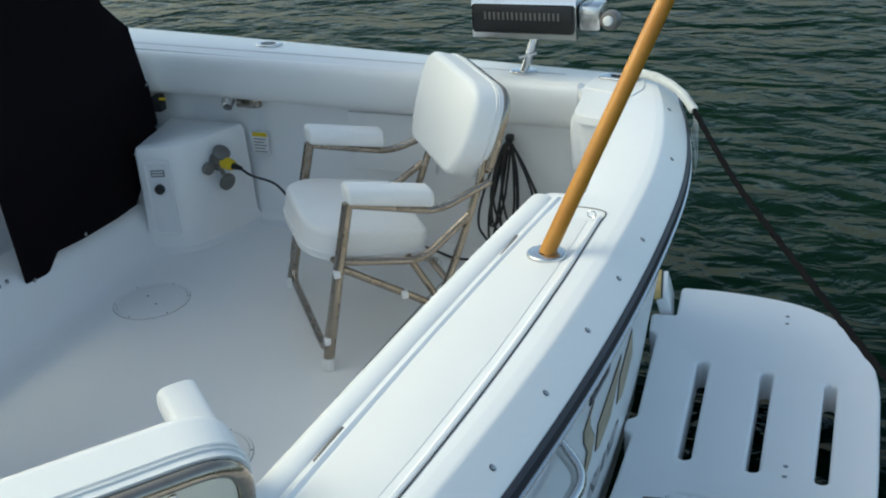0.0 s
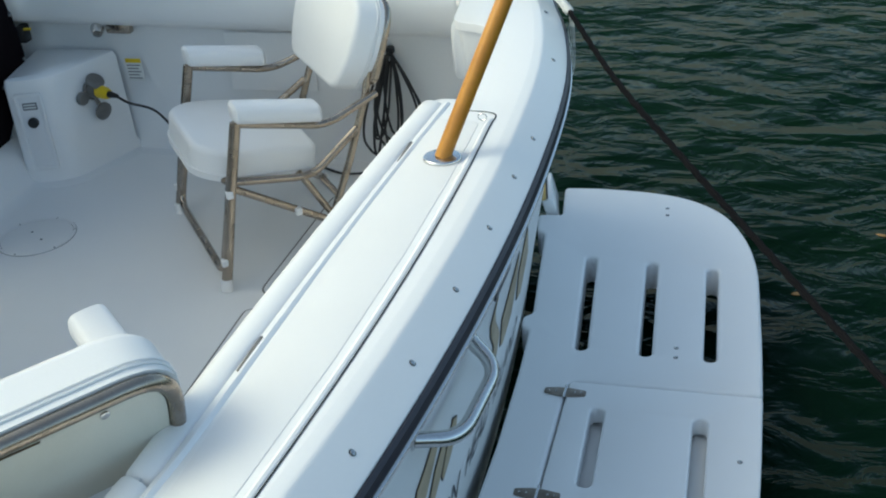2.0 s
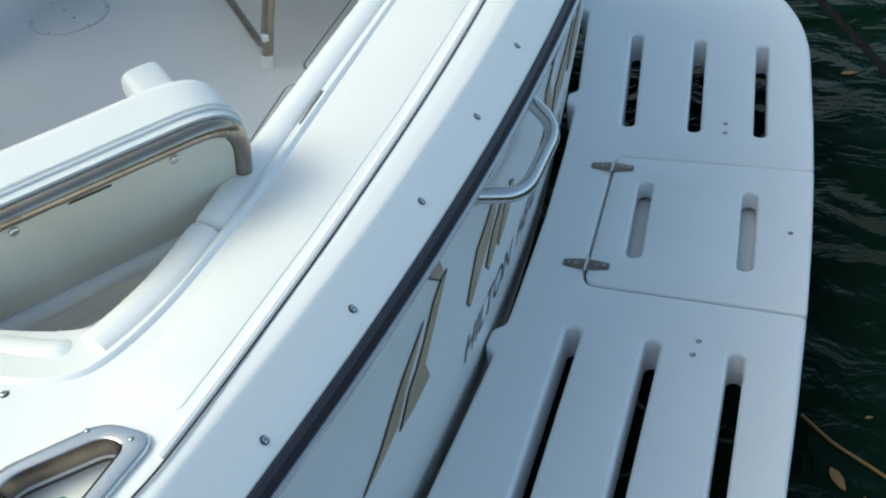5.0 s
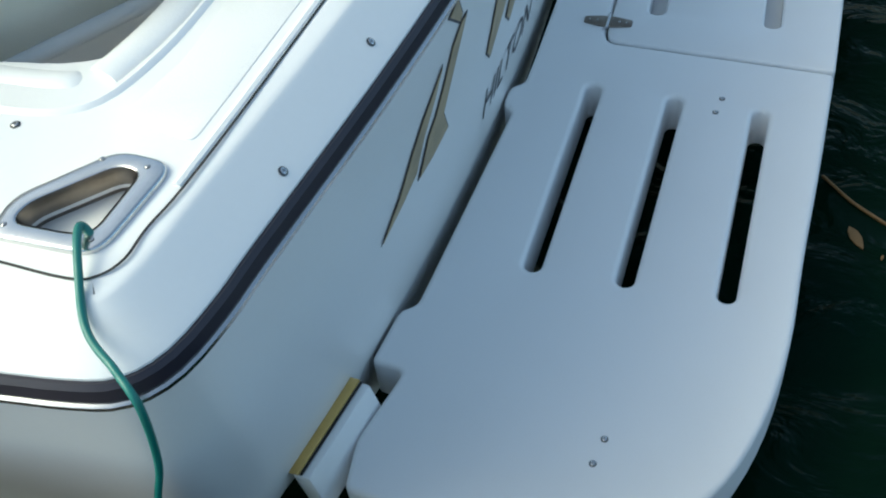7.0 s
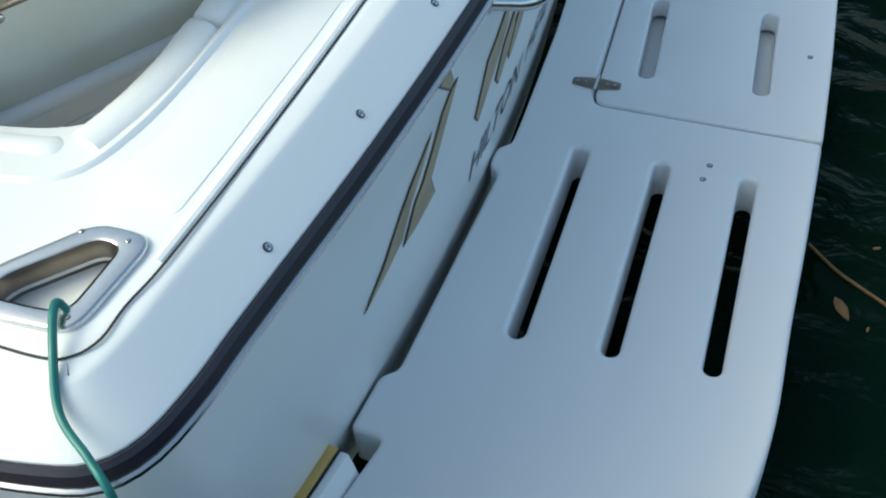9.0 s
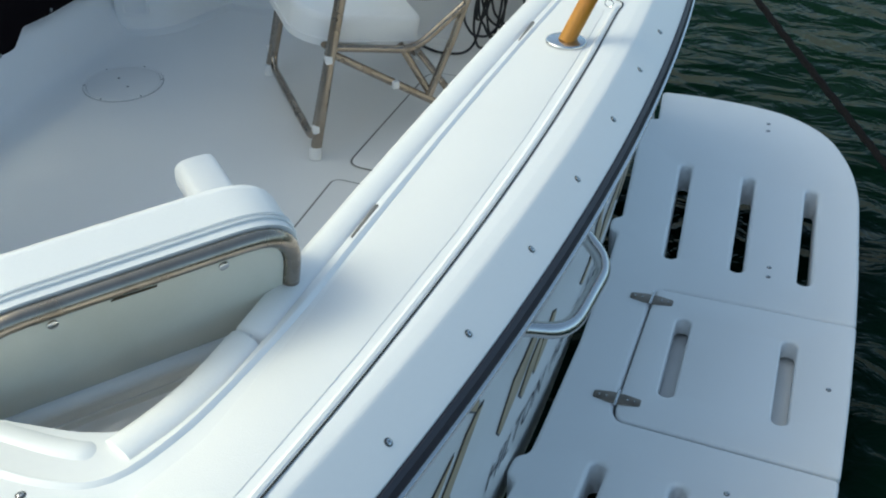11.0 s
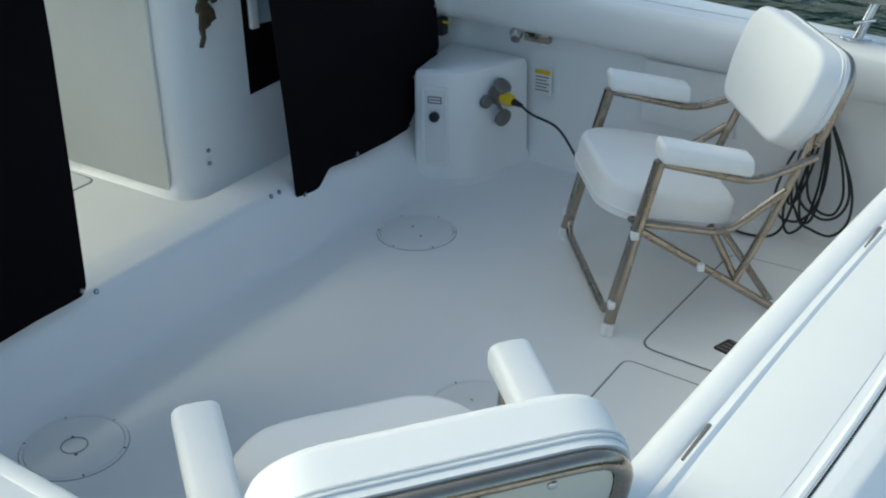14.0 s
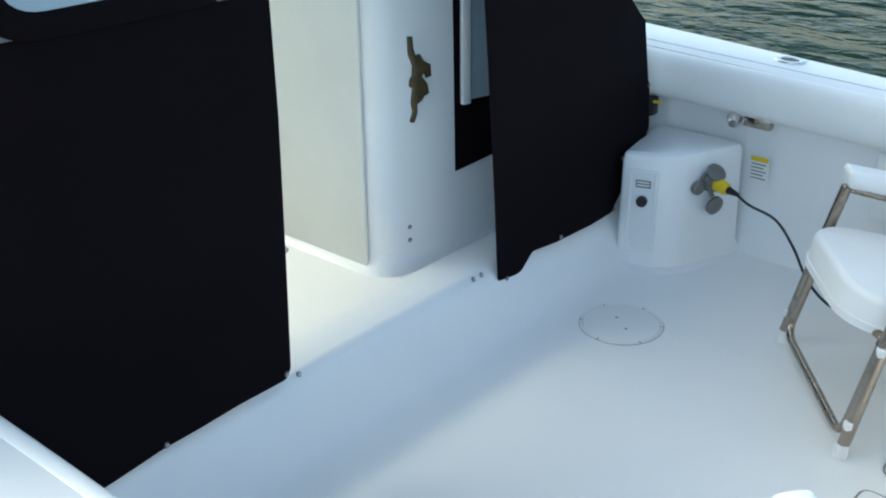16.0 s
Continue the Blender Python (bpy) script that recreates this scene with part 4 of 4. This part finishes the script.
# Small fittings under the far coaming.
sl = thing("spotlight_fitting", (-1.87, 3.09, 0.55), "small chrome swivel fitting under the coaming", "fitting")
part("body", tube([(-1.905, 3.10, 0.567), (-1.89, 3.06, 0.567), (-1.88, 3.035, 0.552)], [0.026, 0.028, 0.020], 16), STEEL, sl)
part("base", block(-1.858, 3.065, 0.542, -1.748, 3.10, 0.580, 0.006), ALU, sl, "tarnished metal plate")
vt = thing("vent_strip", (-2.03, 3.10, 0.585), "thin dark slot under the coaming", "vent")
part("slot", block(-2.075, 3.09, 0.594, -1.955, 3.105, 0.606, 0.003), BLACK, vt)
hk = thing("cockpit_switch", (-2.25, 3.06, 0.55), "black knob with a yellow tip on the wall", "switch")
part("body", block(-2.275, 3.05, 0.50, -2.235, 3.10, 0.575, 0.008), BLACK, hk)
part("tip", tube([(-2.24, 3.06, 0.56), (-2.20, 3.05, 0.565)], 0.006, 8), YELLOW, hk, "yellow tip")
lb = thing("warning_label", (-1.795, 3.112, 0.37), "white instruction label with a yellow header", "label")
part("sheet", block(-1.830, 3.1085, 0.322, -1.755, 3.1115, 0.422, 0.0006, 1), PAPER, lb)
part("header", block(-1.828, 3.1065, 0.402, -1.757, 3.1090, 0.420, 0.0004, 1), YELLOW, lb, "yellow header bar")
for k in range(5):
    part("print_bar", block(-1.824, 3.1070, 0.388 - 0.014 * k, -1.764 - 0.01 * (k % 2), 3.1088, 0.393 - 0.014 * k, 0), INK, lb)
wh = thing("wall_hatch", (-1.0, 3.1, 0.48), "flush white access panel in the cockpit wall", "access panel")
part("panel", block(-1.35, 3.093, 0.30, -0.98, 3.10, 0.545, 0.003), GEL, wh)

# ---- gas grill on the far gunwale ----
gr = thing("gas_grill", (-0.60, 3.2, 0.74), "stainless marine gas grill on a gunwale rod-holder mount", "grill")
gx, gy = (-0.785, -0.385), (3.10, 3.36)
prof = [(0.0, 0.872), (0.0, 0.905), (0.0, 0.985), (0.01, 1.03), (0.05, 1.07), (0.13, 1.085), (0.21, 1.07), (0.25, 1.03), (0.26, 0.985), (0.26, 0.872)]
part("firebox", loft([[Vector((x, gy[0] + a, z)) for a, z in prof] for x in (gx[0], gx[0] + 0.01, gx[1] - 0.01, gx[1])]), STEEL, gr)
part("front_panel", block(gx[0] + 0.005, 3.088, 0.895, gx[1] - 0.006, 3.099, 1.0, 0.01), BLACK, gr, "dark front panel with vent slots")
for k in range(17):
    x = gx[0] + 0.055 + 0.0175 * k
    part("vent_slot", block(x, 3.084, 0.945, x + 0.007, 3.0885, 0.972, 0), GREYP, gr)
part("valve_body", block(gx[1] + 0.002, 3.12, 0.90, gx[1] + 0.085, 3.24, 0.995, 0.015), STEEL, gr)
part("regulator", disc((gx[1] + 0.12, 3.15, 0.94), 0.036, 0.05, 20, 0.4, (0, -1, 0.1)), GREYP, gr)
part("regulator_knob", disc((gx[1] + 0.12, 3.10, 0.948), 0.018, 0.02, 16, 0.4, (0, -1, 0.1)), PAPER, gr, "white knob")
part("strut", tube([(-0.612, 3.16, 0.725), (-0.565, 3.20, 0.88)], [0.016, 0.016], 12), STEEL, gr)
part("cross_pin", tube([(-0.63, 3.165, 0.78), (-0.56, 3.165, 0.80)], 0.006, 8), STEEL, gr)
e = [Vector((-0.615 + 0.055 * math.cos(a), 3.165 + 0.038 * math.sin(a), 0)) for a in (2 * math.pi * k / 24 for k in range(24))]
part("mount_flange", plate(e, (), 0.7325, 0.010, 0.004), STEEL, gr)

# ---- lines and hose ----
dl = thing("dock_line", (-0.15, 3.14, 0.73), "dark mooring rope in a frayed white chafe sleeve", "rope")
sleeve = spline([(-0.195, 3.152, 0.738), (-0.14, 3.135, 0.747), (-0.07, 3.105, 0.738), (0.005, 3.068, 0.705), (0.058, 3.034, 0.655)], 5)
part("chafe_sleeve", tube(sleeve, [0.0165 + 0.001 * math.sin(i * 1.7) for i in range(len(sleeve))], 12), CHAFE, dl, "frayed white canvas sleeve")
run = [(-0.24, 3.155, 0.66), (-0.232, 3.155, 0.72), (-0.19, 3.150, 0.738)]
part("eye", tube(spline(run, 4), 0.013, 8), ROPE, dl)
DOCK = [(0.055, 3.034, 0.66), (0.274, 2.604, 0.58), (0.537, 2.141, 0.52), (0.783, 1.755, 0.45), (1.03, 1.37, 0.38), (1.40, 0.79, 0.28), (2.2, -0.46, 0.10)]
rp = spline(DOCK, 20)
part("rope", tube([p + Vector((0.0015 * math.sin(i * 2.1), 0, 0.0015 * math.cos(i * 2.1))) for i, p in enumerate(rp)], 0.0098, 8), ROPE, dl)
for k in range(5):
    q = Vector((0.055 + 0.004 * k, 3.03 - 0.003 * k, 0.645))
    part("frayed_thread", tube(spline([q, q + Vector((0.004, -0.004, -0.03)), q + Vector((0.002 * k - 0.004, -0.006, -0.06 - 0.025 * k)), q + Vector((0.006 * math.sin(k), -0.006, -0.10 - 0.03 * k))], 4), 0.0012, 5), CHAFE, dl)

hs = thing("green_line", (-0.17, -0.2, 0.72), "thin green line hanging out of the hawse fitting over the side", "line")
part("line", tube(spline([(-0.175, -0.200, 0.600), (-0.170, -0.212, 0.700), (-0.187, -0.212, 0.742), (-0.158, -0.277, 0.732), (-0.127, -0.338, 0.697), (-0.063, -0.385, 0.693), (-0.029, -0.410, 0.655), (-0.078, -0.384, 0.466), (-0.125, -0.376, 0.33), (-0.165, -0.372, 0.18), (-0.190, -0.370, 0.02), (-0.205, -0.368, -0.16), (-0.212, -0.365, -0.34), (-0.215, -0.362, -0.52)], 10), 0.0058, 10), GREEN, hs)

# ---- transom: grab handle, name, lettering, trim tab ----
gh = thing("grab_handle", (0.12, 1.0, 0.48), "curved stainless grab handle on the transom", "grab handle")
hp_ = fillet([(transom_x(0.83, 0.50) - 0.004, 0.83, 0.50), (transom_x(0.9, 0.46) + 0.085, 0.885, 0.470), (transom_x(1.1, 0.46) + 0.090, 1.14, 0.470), (transom_x(1.2, 0.5) - 0.004, 1.185, 0.520)], 0.065, 7)
part("bar", tube(hp_, 0.0175, 14), STEEL, gh)
for y, z in ((0.83, 0.50), (1.195, 0.51)):
    part("foot_plate", disc((transom_x(y, z) - 0.002, y, z), 0.024, 0.006, 16, 0.4, (1, 0, -0.24)), STEEL, gh)


def on_transom(bm, lift):
    """Lays a flat drawing in (y, z) onto the transom."""
    for v in bm.verts:
        y, z, h = v.co.x, v.co.y, v.co.z
        v.co = (transom_x(y, z) + lift + h, y, z)
    return bm


def decal(shape, mat, parent, name, lift=0.0012, label=""):
    bm = bmesh.new()
    vs = [bm.verts.new((*p, 0)) for p in shape]
    f = bm.faces.new(vs)
    bmesh.ops.triangulate(bm, faces=[f])
    bmesh.ops.subdivide_edges(bm, edges=[e for e in bm.edges if e.calc_length() > 0.1], cuts=2)
    r = bmesh.ops.extrude_face_region(bm, geom=bm.faces[:])
    for v in r["geom"]:
        if isinstance(v, bmesh.types.BMVert):
            v.co.z += 0.0012
    return part(name, on_transom(bm, lift), mat, parent, label)


nm = thing("boat_name_emblem", (0.05, 1.2, 0.3), "stylised bronze name strokes with dark outlines on the transom", "emblem")
STROKES = [
    [(0.566, 0.501), (0.599, 0.518), (0.635, 0.458), (0.628, 0.444)],
    [(0.663, 0.435), (0.640, 0.436), (0.604, 0.402), (0.575, 0.330), (0.545, 0.272), (0.516, 0.245), (0.484, 0.155), (0.548, 0.152), (0.627, 0.164), (0.588, 0.239)],
    [(0.552, 0.392), (0.528, 0.335), (0.488, 0.272), (0.462, 0.190), (0.405, 0.165), (0.315, 0.138), (0.385, 0.200), (0.436, 0.278), (0.475, 0.325)],
    [(0.985, 0.375), (0.960, 0.380), (0.926, 0.341), (0.884, 0.310), (0.862, 0.169), (0.892, 0.135), (0.957, 0.225), (0.945, 0.269), (1.005, 0.335)],
    [(1.060, 0.321), (1.014, 0.254), (0.995, 0.169), (1.032, 0.130), (1.072, 0.190), (1.085, 0.260)],
    [(1.125, 0.320), (1.098, 0.250), (1.085, 0.175), (1.105, 0.148), (1.140, 0.180), (1.170, 0.225), (1.160, 0.300)],
    [(1.482, 0.442), (1.434, 0.376), (1.461, 0.325), (1.530, 0.250), (1.550, 0.170), (1.493, 0.142), (1.552, 0.097), (1.605, 0.172), (1.597, 0.247), (1.500, 0.345), (1.470, 0.400)],
    [(1.764, 0.400), (1.680, 0.330), (1.616, 0.276), (1.666, 0.155), (1.704, 0.137), (1.804, 0.175), (1.797, 0.286)],
    [(1.878, 0.417), (1.833, 0.298), (1.900, 0.160), (1.983, 0.130), (2.015, 0.258)],
]
for s in STROKES:
    c = Vector((sum(p[0] for p in s) / len(s), sum(p[1] for p in s) / len(s)))
    k = shifted([Vector((*p, 0)) for p in s], 0.0045)
    decal([(p.x, p.y) for p in k], LETTER, nm, "outline", 0.0008, "thin dark outline")
    decal(s, BRONZE, nm, "stroke", 0.0024)
part("plaque", on_transom(plate(ring2([(1.435, 0.450), (1.60, 0.450), (1.60, 0.555), (1.435, 0.555)], 0.008), [ring2([(1.462, 0.472), (1.573, 0.472), (1.573, 0.533), (1.462, 0.533)], 0.005)], 0.004, 0.004, 0.001), 0.0008), LETTER, nm, "dark framed plaque")

hl_ = thing("port_lettering", (0.0, 1.4, -0.05), "black capital port lettering HILTON HEAD ISLAND on the transom", "lettering")


def word(text, y0, z0, size, width):
    cu = bpy.data.curves.new("word", "FONT")
    cu.body, cu.size = text, size
    cu.resolution_u = 3
    ob = bpy.data.objects.new("word", cu)
    scene.collection.objects.link(ob)
    bpy.context.view_layer.update()
    me = bpy.data.meshes.new_from_object(ob.evaluated_get(bpy.context.evaluated_depsgraph_get()))
    bm = bmesh.new()
    bm.from_mesh(me)
    bpy.data.objects.remove(ob)
    bpy.data.meshes.remove(me)
    w = max(v.co.x for v in bm.verts)
    for v in bm.verts:
        v.co.x, v.co.y = y0 + v.co.x * width / w, z0 + v.co.y
    return part("word", on_transom(bm, 0.002), LETTER, hl_, smooth=False)


word("HILTON", 0.910, -0.092, 0.145, 0.395)
word("HEAD", 1.375, -0.092, 0.145, 0.255)
word("ISLAND", 1.70, -0.092, 0.145, 0.37)



def trim_tab(y, turn):
    tt = thing("trim_tab", (-0.12, y, -0.2), "white trim tab plate with a yellowed edge at the transom's foot", "trim tab", "trim tabs")
    tilt = pose(-0.082, y, -0.232, 0, -14, turn)
    bodies = ((block(-0.03, -0.122, -0.055, 0.016, 0.122, 0.06, 0.007), "plate", GEL, ""), (block(-0.036, -0.122, 0.061, -0.010, 0.124, 0.068, 0.003), "edge_strip", TEAK, "yellowed resin edge"), (block(-0.009, -0.119, 0.061, -0.003, 0.122, 0.064, 0.001), "seal", BLACKLINE, "black seal"))
    for bm, name, mat, label in bodies:
        bm.transform(tilt)
        part(name, bm, mat, tt, label)
    return tt


trim_tab(0.068, -11.5)
trim_tab(2 * YM - 0.068, 11.5)

# ---- emblem on the bulkhead ----
em = thing("wall_emblem", (-2.55, 2.06, 0.83), "dark bronze relief ornament on the white bulkhead", "ornament")
blob = [(0.0, 0.150), (0.016, 0.148), (0.018, 0.115), (0.028, 0.080), (0.045, 0.085), (0.060, 0.060), (0.085, 0.045), (0.088, 0.005), (0.070, 0.0), (0.062, 0.022), (0.050, 0.010), (0.072, -0.020), (0.078, -0.055), (0.058, -0.062), (0.050, -0.075), (0.030, -0.085), (0.030, -0.115), (0.016, -0.148), (0.004, -0.145), (0.016, -0.110), (0.010, -0.080), (0.016, -0.030), (0.004, -0.020), (0.006, 0.0), (0.016, 0.015), (0.018, 0.050), (0.002, 0.090)]
v1 = Vector((0.14, 0.485, 0)).normalized()
nv = Vector((v1.y, -v1.x, 0))
m = Matrix.Translation(Vector((-2.556, 1.985, 0.84)) + nv * 0.006) @ Matrix(((v1.x, 0, nv.x, 0), (v1.y, 0, nv.y, 0), (0, 1, 0, 0), (0, 0, 0, 1)))
bm = plate([Vector((*p, 0)) for p in blob], (), 0.010, 0.014, 0.004, 2)
bm.transform(m)
part("relief", bm, DARKB, em)
# Dark sheet for the shade inside an opening beside the bulkhead, pale slider above it.
dk = thing("shaded_locker", (-2.47, 2.3, 0.5), "dark sheet for the shade in a narrow bulkhead opening, with a pale slider", "locker")
q = Vector((-2.462, 2.352, 0)) + nv * 0.004
m2 = Matrix.Translation(q) @ Matrix(((v1.x, 0, nv.x, 0), (v1.y, 0, nv.y, 0), (0, 1, 0, 0), (0, 0, 0, 1)))
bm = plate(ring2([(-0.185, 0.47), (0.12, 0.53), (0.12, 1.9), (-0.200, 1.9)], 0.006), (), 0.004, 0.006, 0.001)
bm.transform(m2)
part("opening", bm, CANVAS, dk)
bm = block(-0.165, 0.718, 0.004, -0.132, 1.9, 0.026, 0.004)
bm.transform(m2)
part("slider", bm, GEL, dk, "pale sliding frame")
bm = block(-0.130, 0.728, 0.004, 0.07, 1.9, 0.012, 0.004)
bm.transform(m2)
part("pane", bm, CLEAR, dk, "grey pane")

# ---- floating scraps beside the platform ----


def leaf(x, y, size, turn):
    lf = thing("floating_leaf", (x, y, -0.478), "brown dead leaf floating on the water", "leaf", "floating leaves")
    shape = [(-0.5, 0.0), (-0.25, 0.17), (0.1, 0.2), (0.4, 0.1), (0.6, 0.0), (0.35, -0.12), (0.0, -0.2), (-0.3, -0.14)]
    m = Matrix.Rotation(radians(turn), 4, "Z")
    bm = plate(ring2([(x + q.x, y + q.y) for q in (m @ Vector((a * size, b * size, 0)) for a, b in shape)], size * 0.05, 3), (), -0.474, 0.003, 0.001)
    part("blade", bm, LEAF, lf)


leaf(0.908, 1.062, 0.075, -62)
leaf(0.985, 1.285, 0.022, 20)
leaf(0.975, 1.005, 0.018, 80)
leaf(0.92, 3.05, 0.06, 15)
leaf(1.25, 3.55, 0.05, -20)
st = thing("floating_twig", (0.9, 1.18, -0.478), "thin dark twig floating beside the platform", "twig")
part("stem", tube(spline([(0.815, 1.262, -0.477), (0.855, 1.218, -0.475), (0.897, 1.177, -0.475), (0.95, 1.14, -0.476), (1.01, 1.10, -0.477), (1.09, 1.04, -0.477)], 6), 0.0045, 6), LEAF, st)
